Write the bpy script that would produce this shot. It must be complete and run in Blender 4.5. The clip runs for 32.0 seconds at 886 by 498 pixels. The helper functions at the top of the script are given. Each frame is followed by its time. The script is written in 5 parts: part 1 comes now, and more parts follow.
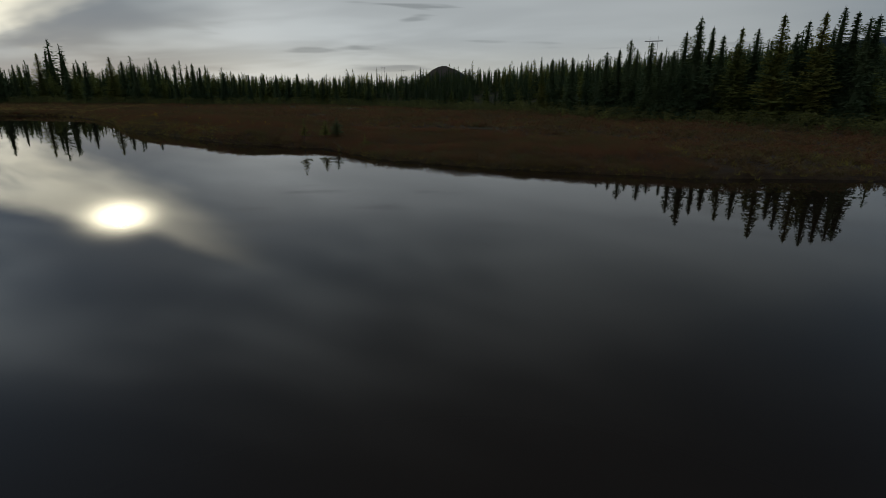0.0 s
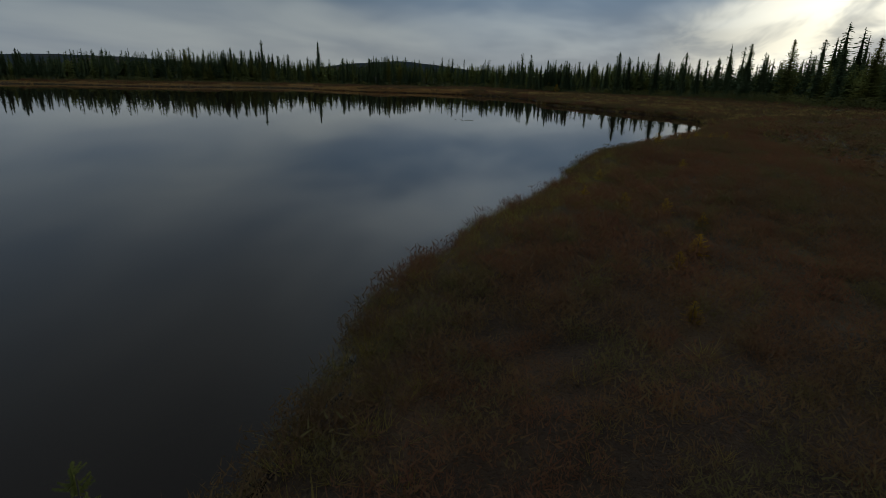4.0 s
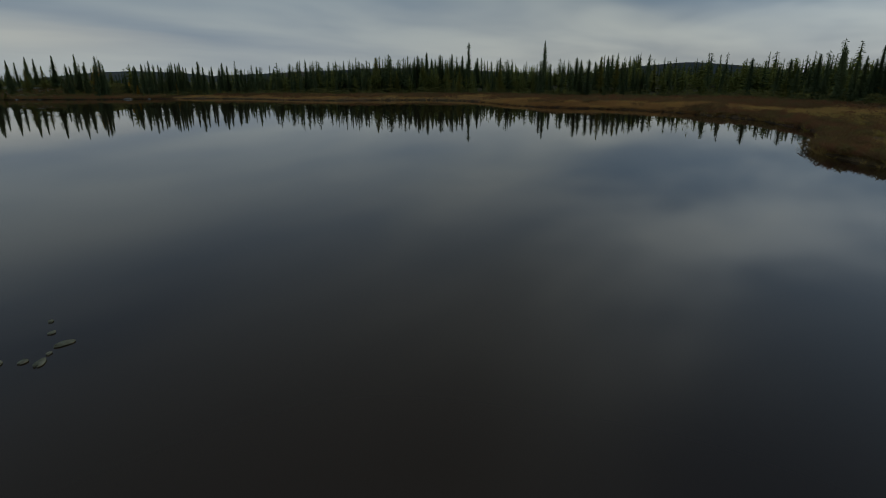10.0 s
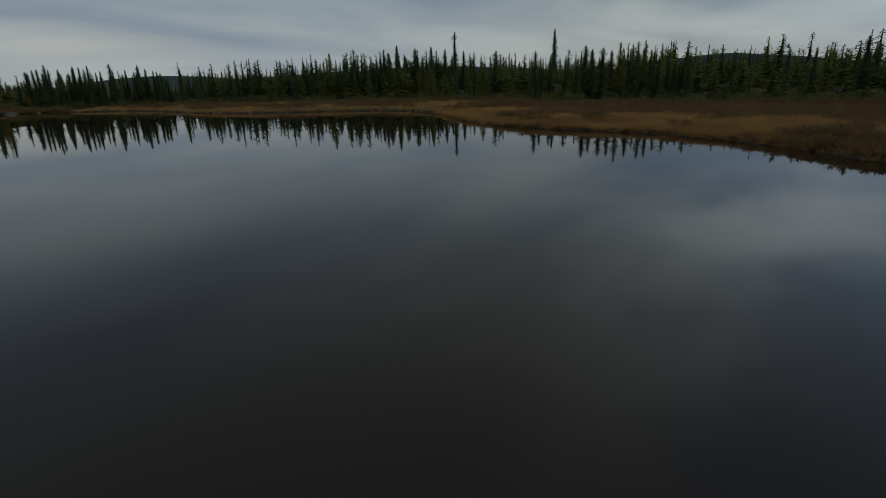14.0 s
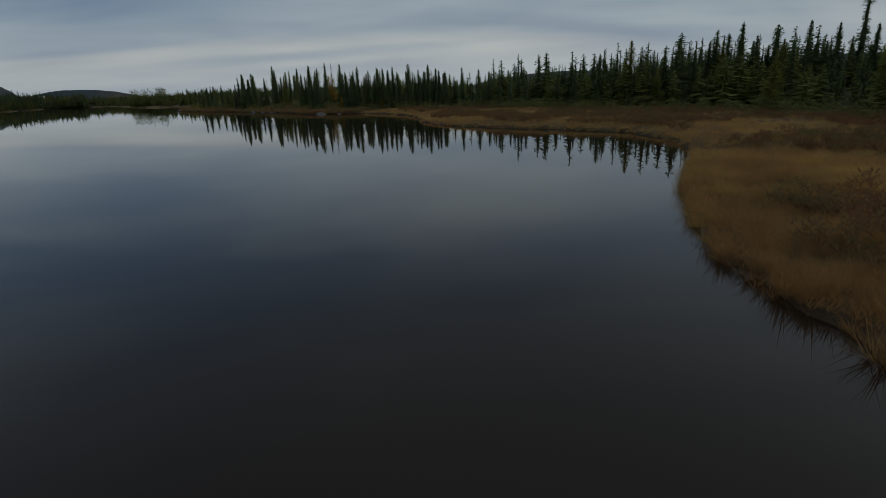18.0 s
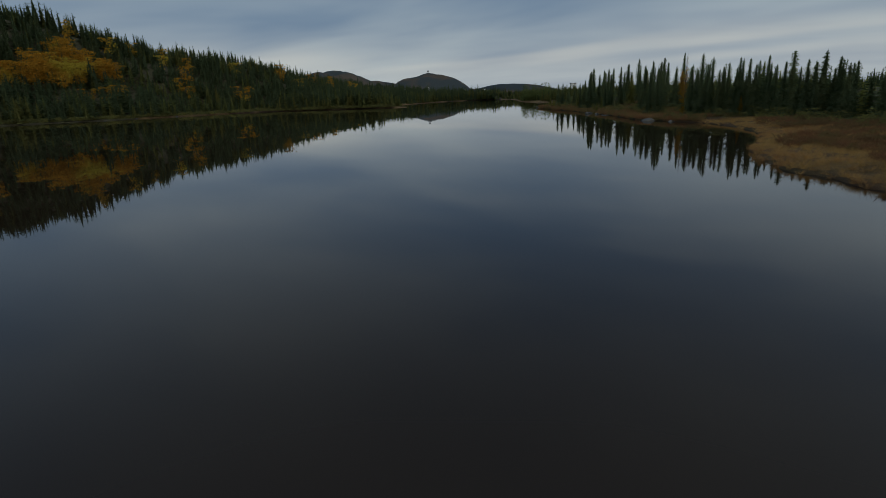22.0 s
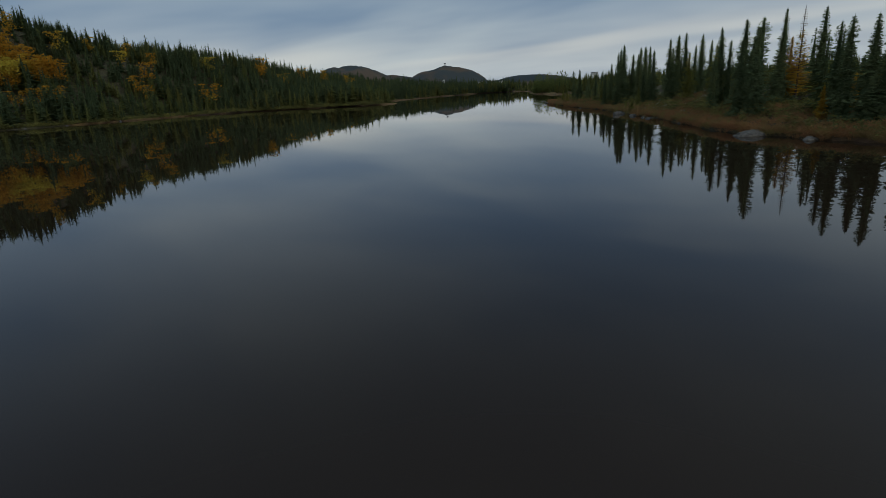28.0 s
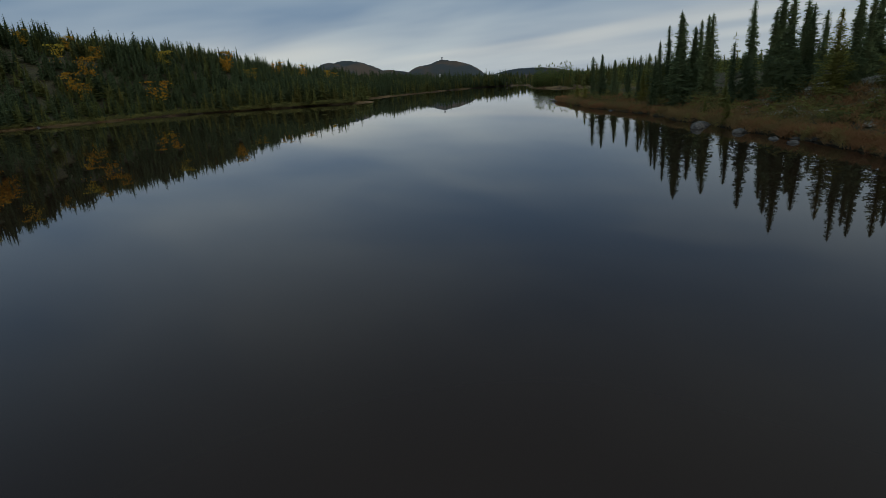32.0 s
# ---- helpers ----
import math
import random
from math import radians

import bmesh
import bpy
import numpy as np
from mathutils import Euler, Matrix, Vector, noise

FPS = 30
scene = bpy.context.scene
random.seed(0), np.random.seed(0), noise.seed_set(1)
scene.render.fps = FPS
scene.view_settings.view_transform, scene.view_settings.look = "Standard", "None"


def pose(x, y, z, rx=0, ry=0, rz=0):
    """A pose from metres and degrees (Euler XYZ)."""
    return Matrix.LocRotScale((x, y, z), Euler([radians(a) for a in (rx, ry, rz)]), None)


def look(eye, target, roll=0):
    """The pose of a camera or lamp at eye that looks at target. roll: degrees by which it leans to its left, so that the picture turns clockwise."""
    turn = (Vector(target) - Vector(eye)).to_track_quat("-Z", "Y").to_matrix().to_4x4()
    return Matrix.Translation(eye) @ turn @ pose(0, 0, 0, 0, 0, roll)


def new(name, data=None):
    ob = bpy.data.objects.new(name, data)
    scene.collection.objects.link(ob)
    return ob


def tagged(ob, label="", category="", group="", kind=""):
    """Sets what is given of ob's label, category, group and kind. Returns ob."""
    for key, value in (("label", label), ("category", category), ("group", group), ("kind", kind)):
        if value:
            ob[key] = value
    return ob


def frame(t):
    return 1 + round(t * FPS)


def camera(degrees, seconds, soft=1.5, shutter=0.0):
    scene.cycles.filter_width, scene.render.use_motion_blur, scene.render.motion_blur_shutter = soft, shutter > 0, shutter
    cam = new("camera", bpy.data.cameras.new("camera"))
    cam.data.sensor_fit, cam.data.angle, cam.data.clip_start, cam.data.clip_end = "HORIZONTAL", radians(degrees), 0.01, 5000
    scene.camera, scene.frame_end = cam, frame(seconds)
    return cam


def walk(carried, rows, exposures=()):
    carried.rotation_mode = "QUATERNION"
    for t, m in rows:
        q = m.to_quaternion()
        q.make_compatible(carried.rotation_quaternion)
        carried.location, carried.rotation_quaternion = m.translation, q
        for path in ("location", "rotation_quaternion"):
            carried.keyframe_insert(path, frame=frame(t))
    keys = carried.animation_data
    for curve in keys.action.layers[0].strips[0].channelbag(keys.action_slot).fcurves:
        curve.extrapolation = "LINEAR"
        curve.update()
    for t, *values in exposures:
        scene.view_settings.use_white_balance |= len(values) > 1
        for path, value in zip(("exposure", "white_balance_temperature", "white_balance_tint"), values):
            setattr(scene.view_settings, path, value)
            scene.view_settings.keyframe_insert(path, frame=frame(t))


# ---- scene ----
cam = camera(79.86, 32.0, soft=0.6)
# seconds, x, y, z, pitch, roll, yaw
PATH = [
    (0.0, 0.88, 0.55, 3.49, 73.11, -0.23, 0.03),
    (0.5, 0.99, 5.11, 3.47, 73.03, -0.40, 6.37),
    (1.0, 0.90, 9.67, 3.46, 72.94, -0.59, 13.36),
    (1.5, 0.59, 14.27, 3.45, 72.80, -0.72, 22.61),
    (2.0, -0.01, 18.76, 3.45, 72.61, -0.86, 32.98),
    (2.5, -0.88, 22.94, 3.47, 72.38, -1.00, 42.28),
    (3.0, -2.14, 27.22, 3.49, 72.19, -0.98, 52.58),
    (3.5, -3.60, 31.07, 3.45, 72.04, -1.04, 64.85),
    (4.0, -5.33, 34.48, 3.40, 71.87, -1.06, 76.93),
    (4.5, -7.41, 37.64, 3.36, 71.67, -0.96, 89.94),
    (6.5, -18.95, 48.60, 3.40, 71.77, -0.70, 103.16),
    (7.0, -22.15, 49.90, 3.42, 71.80, -0.55, 103.30),
    (7.5, -25.41, 50.89, 3.44, 71.92, -0.46, 103.51),
    (8.0, -28.86, 51.75, 3.47, 72.02, -0.27, 103.84),
    (8.5, -32.35, 52.45, 3.50, 72.08, -0.08, 104.25),
    (9.0, -35.92, 53.03, 3.53, 72.17, 0.08, 104.85),
    (9.5, -39.44, 53.44, 3.56, 72.23, 0.23, 105.52),
    (10.0, -43.08, 53.73, 3.59, 72.25, 0.44, 106.15),
    (10.5, -46.89, 54.03, 3.62, 72.19, 0.60, 106.73),
    (11.0, -50.65, 54.26, 3.64, 72.27, 0.72, 107.15),
    (11.5, -54.61, 54.45, 3.67, 72.21, 0.90, 107.50),
    (12.0, -58.56, 54.58, 3.69, 72.17, 1.08, 107.76),
    (12.5, -62.54, 54.68, 3.71, 72.18, 1.25, 108.00),
    (13.0, -66.47, 54.79, 3.74, 72.16, 1.37, 108.17),
    (13.5, -70.59, 54.86, 3.76, 72.20, 1.48, 108.34),
    (15.5, -86.48, 54.51, 3.86, 71.71, 2.26, 115.81),
    (16.0, -90.57, 54.24, 3.88, 71.95, 2.30, 120.49),
    (16.5, -94.59, 53.90, 3.92, 72.19, 2.32, 126.48),
    (17.0, -98.70, 53.45, 3.95, 72.44, 2.44, 133.34),
    (17.5, -102.31, 52.74, 3.98, 72.63, 2.35, 140.11),
    (18.0, -105.90, 51.81, 4.01, 72.89, 2.38, 148.62),
    (18.5, -109.52, 50.50, 4.07, 73.32, 2.19, 159.27),
    (19.0, -112.57, 49.20, 4.13, 73.65, 2.05, 172.03),
    (19.5, -115.28, 47.15, 4.18, 73.94, 1.82, 182.42),
    (20.0, -117.62, 44.96, 4.21, 73.96, 1.82, 185.89),
    (20.5, -119.47, 42.55, 4.24, 73.98, 1.82, 187.62),
    (21.0, -120.95, 40.09, 4.26, 73.95, 1.84, 188.91),
    (21.5, -122.06, 37.59, 4.29, 73.93, 1.92, 189.46),
    (22.0, -122.98, 34.83, 4.32, 73.89, 1.96, 189.46),
    (22.5, -123.81, 31.95, 4.31, 73.81, 2.05, 189.46),
    (23.0, -124.47, 28.99, 4.30, 73.70, 2.19, 189.57),
    (23.5, -124.92, 26.05, 4.29, 73.67, 2.26, 189.74),
    (24.0, -125.29, 22.95, 4.28, 73.63, 2.35, 189.94),
    (24.5, -125.59, 19.75, 4.27, 73.59, 2.45, 190.16),
    (25.0, -125.82, 16.47, 4.27, 73.54, 2.55, 190.38),
    (25.5, -125.88, 13.22, 4.25, 73.50, 2.64, 190.52),
    (27.5, -125.75, -1.27, 4.17, 73.34, 3.10, 191.25),
    (28.0, -125.71, -5.02, 4.16, 73.28, 3.21, 191.47),
    (28.5, -125.48, -8.64, 4.13, 73.22, 3.30, 191.63),
    (29.0, -125.30, -12.50, 4.11, 73.15, 3.40, 191.82),
    (29.5, -125.19, -16.51, 4.08, 73.10, 3.50, 192.06),
    (30.0, -124.97, -20.42, 4.06, 73.04, 3.58, 192.26),
    (30.5, -124.69, -24.44, 4.04, 72.97, 3.67, 192.21),
    (31.0, -124.44, -28.52, 4.01, 72.92, 3.74, 192.06),
    (31.5, -124.04, -32.54, 3.99, 72.84, 3.79, 191.64),
    (32.0, -123.76, -36.86, 3.96, 72.73, 3.91, 191.27),
]
EXPOSURES = [(0, 0.08, 6500, 10), (1, -0.14, 6500, 10), (2, -0.08, 6500, 10), (3.5, 0.14, 6450, 10), (4.5, 0.25, 6500, 10), (6.5, 0.5, 6700, 10), (9, 0.54, 6850, 9), (13, 0.56, 6800, 9), (18, 0.64, 6650, 10), (23, 0.78, 6600, 10), (28, 0.93, 6600, 10), (32, 0.96, 6600, 10)]
walk(cam, [(t, pose(*p)) for t, *p in PATH], EXPOSURES)

# ---- world, sun, exposure ----
SUN_AZ, SUN_EL = radians(32.0), radians(11.6)
SUN_DIR = Vector((-math.sin(SUN_AZ) * math.cos(SUN_EL), math.cos(SUN_AZ) * math.cos(SUN_EL), math.sin(SUN_EL)))


class Nodes:
    """Short hand for node trees."""

    def __init__(self, tree):
        self.tree = tree
        tree.nodes.clear()

    def add(self, kind, inputs=(), **settings):
        n = self.tree.nodes.new(kind)
        for k, v in settings.items():
            setattr(n, k, v)
        for k, v in dict(inputs).items():
            self.put(n.inputs[k], v)
        return n

    def put(self, socket, v):
        if isinstance(v, bpy.types.NodeSocket):
            self.tree.links.new(v, socket)
        elif isinstance(v, bpy.types.Node):
            self.tree.links.new(v.outputs[0], socket)
        else:
            socket.default_value = v

    def math(self, op, a, b=0.0, clamp=False):
        return self.add("ShaderNodeMath", {0: a, 1: b}, operation=op, use_clamp=clamp).outputs[0]

    def mix(self, fac, a, b, blend="MIX"):
        n = self.add("ShaderNodeMix", data_type="RGBA", blend_type=blend)
        self.put(n.inputs[0], fac), self.put(n.inputs[6], a), self.put(n.inputs[7], b)
        return n.outputs[2]

    def ramp(self, fac, lo, hi, a=0.0, b=1.0):
        return self.add("ShaderNodeMapRange", {0: fac, 1: lo, 2: hi, 3: a, 4: b}, interpolation_type="SMOOTHSTEP").outputs[0]

    def noise(self, vector, scale, detail=3.0, rough=0.55, distort=0.0):
        return self.add("ShaderNodeTexNoise", {"Vector": vector, "Scale": scale, "Detail": detail, "Roughness": rough, "Distortion": distort}).outputs[0]


world = bpy.data.worlds.new("sky")
scene.world = world
world.use_nodes = True
w = Nodes(world.node_tree)
sky = w.add("ShaderNodeTexSky", sky_type="NISHITA", sun_disc=False, sun_elevation=SUN_EL, sun_rotation=-SUN_AZ, air_density=1.0, dust_density=0.6)
way = w.add("ShaderNodeTexCoord").outputs["Generated"]
axes = w.add("ShaderNodeSeparateXYZ", {0: way})
up = w.math("MAXIMUM", axes.outputs[2], 0.0)
lift = w.math("ADD", up, 0.12)
flat_x, flat_y = w.math("DIVIDE", axes.outputs[0], lift), w.math("DIVIDE", axes.outputs[1], lift)
deck = w.add("ShaderNodeCombineXYZ", {0: flat_x, 1: flat_y, 2: 0.0})
# streaks of stratus drawn out along one bearing
def drawn_out(bearing_deg, along, side):
    a = radians(bearing_deg)
    u = w.add("ShaderNodeVectorMath", {0: deck, 1: (-math.sin(a) * along, math.cos(a) * along, 0)}, operation="DOT_PRODUCT").outputs["Value"]
    v = w.add("ShaderNodeVectorMath", {0: deck, 1: (math.cos(a) * side, math.sin(a) * side, 0)}, operation="DOT_PRODUCT").outputs["Value"]
    return w.add("ShaderNodeCombineXYZ", {0: u, 1: v, 2: 0.0})


toward = w.add("ShaderNodeVectorMath", {0: way, 1: tuple(SUN_DIR)}, operation="DOT_PRODUCT").outputs["Value"]
across = w.add("ShaderNodeVectorMath", {0: way, 1: (-math.cos(SUN_AZ), -math.sin(SUN_AZ), 0.0)}, operation="DOT_PRODUCT").outputs["Value"]
streak = w.noise(drawn_out(66, 0.30, 0.62), 1.0, 2.6, 0.48, 0.45)
broad = w.noise(drawn_out(58, 0.16, 0.36), 0.8, 3.0, 0.5, 0.3)
mottle = w.noise(drawn_out(70, 0.42, 0.62), 1.3, 3.0, 0.55, 0.3)
cover = w.math("ADD", w.math("ADD", w.math("MULTIPLY", streak, 0.30), w.math("MULTIPLY", mottle, 0.30)), w.math("MULTIPLY", broad, 0.40))
# heavier cloud to one side of the sun, thinner to the other
lean_ = w.math("MULTIPLY", w.math("MULTIPLY", across, -0.13), w.ramp(toward, 0.35, 0.9))
# one long edge of the cloud deck across the south-west, lighter sky beyond it
reach_v = w.add("ShaderNodeVectorMath", {0: deck, 1: (0.588, 0.809, 0)}, operation="DOT_PRODUCT").outputs["Value"]
reach_v = w.math("ADD", reach_v, w.math("MULTIPLY", w.math("SUBTRACT", w.noise(drawn_out(54, 0.35, 0.9), 1.0, 4.0, 0.55, 0.4), 0.5), 0.9))
beyond = w.math("MULTIPLY", w.ramp(reach_v, -2.85, -2.30, 1.0, 0.0), w.ramp(reach_v, -8.0, -4.6, 0.4, 1.0))
trough = w.math("MULTIPLY", w.ramp(reach_v, -2.45, -2.15), w.ramp(reach_v, -1.9, -0.9, 1.0, 0.0))
lean_ = w.math("ADD", lean_, w.math("SUBTRACT", w.math("MULTIPLY", beyond, 0.032), w.math("MULTIPLY", trough, 0.05)))
cover = w.ramp(w.math("ADD", cover, lean_), 0.34, 0.655)
veil = w.math("MULTIPLY", w.math("POWER", w.math("MAXIMUM", w.math("ADD", w.math("MULTIPLY", toward, 0.5), 0.5), 0.0), 7.0), w.math("ADD", 1.0, w.math("MULTIPLY", w.ramp(across, 0.14, 0.45), w.ramp(up, 0.12, 0.28, -0.25, 0.0))))
# the sun behind thin cloud: a glow wider than high
above = w.math("SUBTRACT", axes.outputs[2], math.sin(SUN_EL))
oval = w.math("ADD", w.math("POWER", w.math("ABSOLUTE", w.math("DIVIDE", across, 0.038)), 2.0), w.math("POWER", w.math("ABSOLUTE", w.math("DIVIDE", above, 0.020)), 2.0))
core = w.math("MULTIPLY", w.math("POWER", 2.718, w.math("MULTIPLY", oval, -1.0)), w.math("GREATER_THAN", toward, 0.5))
wide = w.math("ADD", w.math("POWER", w.math("ABSOLUTE", w.math("DIVIDE", across, 0.20)), 2.0), w.math("POWER", w.math("ABSOLUTE", w.math("DIVIDE", above, 0.085)), 2.0))
aura = w.math("MULTIPLY", w.math("POWER", 2.718, w.math("MULTIPLY", wide, -1.0)), w.math("GREATER_THAN", toward, 0.5))
low = w.ramp(up, 0.0, 0.16, 1.0, 0.0)
cloud = w.mix(cover, (0.066, 0.110, 0.174, 1), (0.200, 0.240, 0.268, 1))
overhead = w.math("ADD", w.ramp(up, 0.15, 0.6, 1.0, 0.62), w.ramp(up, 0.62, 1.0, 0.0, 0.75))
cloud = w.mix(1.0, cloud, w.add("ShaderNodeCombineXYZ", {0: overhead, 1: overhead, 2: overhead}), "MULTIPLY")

# thinner deck high in the west, thicker high in the east
def lobe(bearing_deg, height_deg, near):
    a, e = radians(bearing_deg), radians(height_deg)
    d = (-math.sin(a) * math.cos(e), math.cos(a) * math.cos(e), math.sin(e))
    return w.ramp(w.add("ShaderNodeVectorMath", {0: way, 1: d}, operation="DOT_PRODUCT").outputs["Value"], near, 1.0)


depth = w.math("SUBTRACT", w.math("ADD", 1.0, w.math("MULTIPLY", lobe(64, 32, 0.82), 0.65)), w.math("MULTIPLY", lobe(-18, 40, 0.78), 0.38))
cloud = w.mix(1.0, cloud, w.add("ShaderNodeCombineXYZ", {0: depth, 1: depth, 2: depth}), "MULTIPLY")
cloud = w.mix(w.math("MULTIPLY", low, 0.45), cloud, (0.300, 0.320, 0.325, 1))
warm = w.mix(1.0, cloud, (1.04, 1.0, 0.945, 1), "MULTIPLY")
cloud = w.mix(w.ramp(toward, -0.05, 0.6), cloud, warm)
# a cream band low over the southern horizon
band = w.math("POWER", 2.718, w.math("MULTIPLY", w.math("POWER", w.math("ABSOLUTE", w.math("DIVIDE", w.math("SUBTRACT", up, 0.066), 0.024)), 2.0), -1.0))
band = w.math("MULTIPLY", w.math("MULTIPLY", band, w.ramp(axes.outputs[1], -0.55, -0.85)), w.ramp(w.noise(drawn_out(62, 0.25, 0.7), 1.0, 2.0, 0.5), 0.40, 0.58))
cloud = w.mix(w.math("MULTIPLY", band, 0.30), cloud, (0.42, 0.405, 0.355, 1))
# an even pale sky low to the north-east, with small dark lens clouds in it
clear = w.math("MULTIPLY", w.math("MULTIPLY", w.ramp(across, -0.03, -0.26), w.ramp(up, 0.13, 0.34, 1.0, 0.0)), w.ramp(toward, 0.15, 0.6))
cloud = w.mix(w.math("MULTIPLY", clear, 0.92), cloud, w.mix(w.ramp(up, 0.0, 0.09), (0.44, 0.445, 0.41, 1), (0.345, 0.372, 0.385, 1)))
lens = w.noise(w.add("ShaderNodeCombineXYZ", {0: w.math("MULTIPLY", across, 5.0), 1: w.math("MULTIPLY", up, 46.0), 2: 3.7}), 1.0, 2.5, 0.5, 0.25)
lens = w.math("MULTIPLY", w.math("MULTIPLY", w.ramp(lens, 0.575, 0.67), clear), w.ramp(up, 0.015, 0.04))
cloud = w.mix(w.math("MULTIPLY", lens, 0.6), cloud, (0.15, 0.165, 0.175, 1))
gap = w.ramp(streak, 0.40, 0.62)
thin = w.math("MULTIPLY", w.math("MULTIPLY", veil, w.math("MULTIPLY", w.ramp(up, 0.10, 0.32, 0.6, 1.5), w.ramp(up, 0.35, 0.75, 1.0, 0.25))), w.math("ADD", 0.05, w.math("MULTIPLY", w.ramp(w.math("ADD", w.math("MULTIPLY", mottle, 0.6), w.math("MULTIPLY", streak, 0.4)), 0.42, 0.62), 0.24)))
# a bright bank of thin cloud below a ragged edge that rises through the sun
torn = w.math("MULTIPLY", w.math("SUBTRACT", w.noise(drawn_out(50, 0.45, 0.9), 1.0, 4.0, 0.55, 0.3), 0.5), 0.11)
curve = w.math("ADD", w.math("MULTIPLY", across, 0.40), w.math("MULTIPLY", w.math("MULTIPLY", across, across), -0.3))
edge_line = w.math("ADD", w.math("ADD", above, curve), torn)
lower_line = w.math("ADD", w.math("ADD", above, w.math("MULTIPLY", across, 0.5)), w.math("MULTIPLY", torn, 1.6))
fade_down = w.ramp(lower_line, -0.105, -0.035)
fade_side = w.math("MULTIPLY", w.ramp(across, -0.24, 0.02), w.ramp(across, 0.16, 0.46, 1.0, 0.0))
ribbon = w.math("MULTIPLY", w.math("MULTIPLY", w.ramp(edge_line, 0.0, 0.034, 1.0, 0.0), fade_down), w.math("MULTIPLY", fade_side, w.math("GREATER_THAN", toward, 0.4)))
ribbon = w.math("MULTIPLY", ribbon, w.ramp(w.noise(drawn_out(60, 0.5, 1.6), 1.0, 4.0, 0.6, 0.5), 0.34, 0.56, 0.40, 1.0))
strong = w.math("ADD", w.math("MULTIPLY", core, 7.0), w.math("ADD", w.math("MULTIPLY", aura, w.math("MULTIPLY", gap, 0.06)), w.math("MULTIPLY", ribbon, 0.85)))


def tinted(amount, colour):
    return w.mix(1.0, colour, w.add("ShaderNodeCombineXYZ", {0: amount, 1: amount, 2: amount}), "MULTIPLY")


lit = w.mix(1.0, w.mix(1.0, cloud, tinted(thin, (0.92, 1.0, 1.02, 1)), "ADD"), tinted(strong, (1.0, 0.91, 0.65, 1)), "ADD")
behind = w.add("ShaderNodeBackground", {"Color": sky, "Strength": 0.05})
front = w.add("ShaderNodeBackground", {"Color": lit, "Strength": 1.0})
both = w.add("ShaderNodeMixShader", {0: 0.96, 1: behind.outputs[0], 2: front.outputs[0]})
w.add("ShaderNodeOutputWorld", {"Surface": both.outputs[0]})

sun = new("sun", bpy.data.lights.new("sun", "SUN"))
sun.data.energy, sun.data.angle, sun.data.color = 0.15, radians(1.5), (1.0, 0.95, 0.84)
sun.matrix_world = look(SUN_DIR * 900, (0, 0, 0))


# ---- materials ----
def material(name, build, **fixed):
    m = bpy.data.materials.new(name)
    m.use_nodes = True
    n = Nodes(m.node_tree)
    shader = n.add("ShaderNodeBsdfPrincipled", fixed)
    n.add("ShaderNodeOutputMaterial", {"Surface": shader.outputs[0]})
    build(n, shader)
    return m


def place(n):
    return n.add("ShaderNodeNewGeometry").outputs["Position"]


def island(n):
    return n.add("ShaderNodeNewGeometry").outputs["Random Per Island"]


def bump(n, shader, height, strength, distance):
    n.put(shader.inputs["Normal"], n.add("ShaderNodeBump", {"Height": height, "Strength": strength, "Distance": distance}))


def soft_light(n, s, amount):
    """Leaves as a mass take the light more evenly than single flat blades: bend their normals upwards."""
    bent = n.add("ShaderNodeMix", {0: amount, 4: n.add("ShaderNodeNewGeometry").outputs["Normal"], 5: (0.0, 0.0, 1.0)}, data_type="VECTOR")
    n.put(s.inputs["Normal"], n.add("ShaderNodeVectorMath", {0: bent.outputs[1]}, operation="NORMALIZE"))


def leaf_material(name, build):
    """Thin leaves that scatter light back and let some through."""
    m = bpy.data.materials.new(name)
    m.use_nodes = True
    n = Nodes(m.node_tree)
    back, through_leaf = n.add("ShaderNodeBsdfDiffuse", {"Roughness": 0.4}), n.add("ShaderNodeBsdfTranslucent")
    colour = build(n, back)
    n.put(back.inputs["Color"], n.mix(1.0, colour, (0.70, 0.70, 0.70, 1), "MULTIPLY"))
    n.put(through_leaf.inputs["Color"], n.mix(1.0, colour, (0.55, 0.55, 0.50, 1), "MULTIPLY"))
    n.add("ShaderNodeOutputMaterial", {"Surface": n.add("ShaderNodeAddShader", {0: back.outputs[0], 1: through_leaf.outputs[0]})})
    return m


def foliage(name, dark, light, tip, spread=0.5, scale=0.35):
    """Needles or leaves: two greens by clump, a third by large patches."""
    def build(n, s):
        p = place(n)
        one = n.add("ShaderNodeObjectInfo").outputs["Random"]
        c = n.mix(n.ramp(n.math("ADD", n.math("MULTIPLY", island(n), 0.5), n.math("MULTIPLY", one, 0.5)), 0.15, 0.85), dark, light)
        c = n.mix(n.math("MULTIPLY", n.ramp(n.noise(p, scale, 2.0), 0.48, 0.66), spread), c, tip)
        c = n.mix(n.math("MULTIPLY", n.ramp(n.noise(p, 7.0, 2.0), 0.3, 0.7), 0.35), c, dark)
        soft_light(n, s, 0.35)
        return c
    return leaf_material(name, build)


def bark_like(name, a, b, scale=6.0, rough=0.9, stretch=0.25):
    def build(n, s):
        v = n.add("ShaderNodeMapping", {"Vector": place(n), "Scale": (1, 1, stretch)})
        g = n.noise(v, scale, 5.0, 0.65)
        n.put(s.inputs["Base Color"], n.mix(n.ramp(g, 0.3, 0.7), a, b))
        bump(n, s, g, 0.6, 0.02)
    return material(name, build, Roughness=rough)


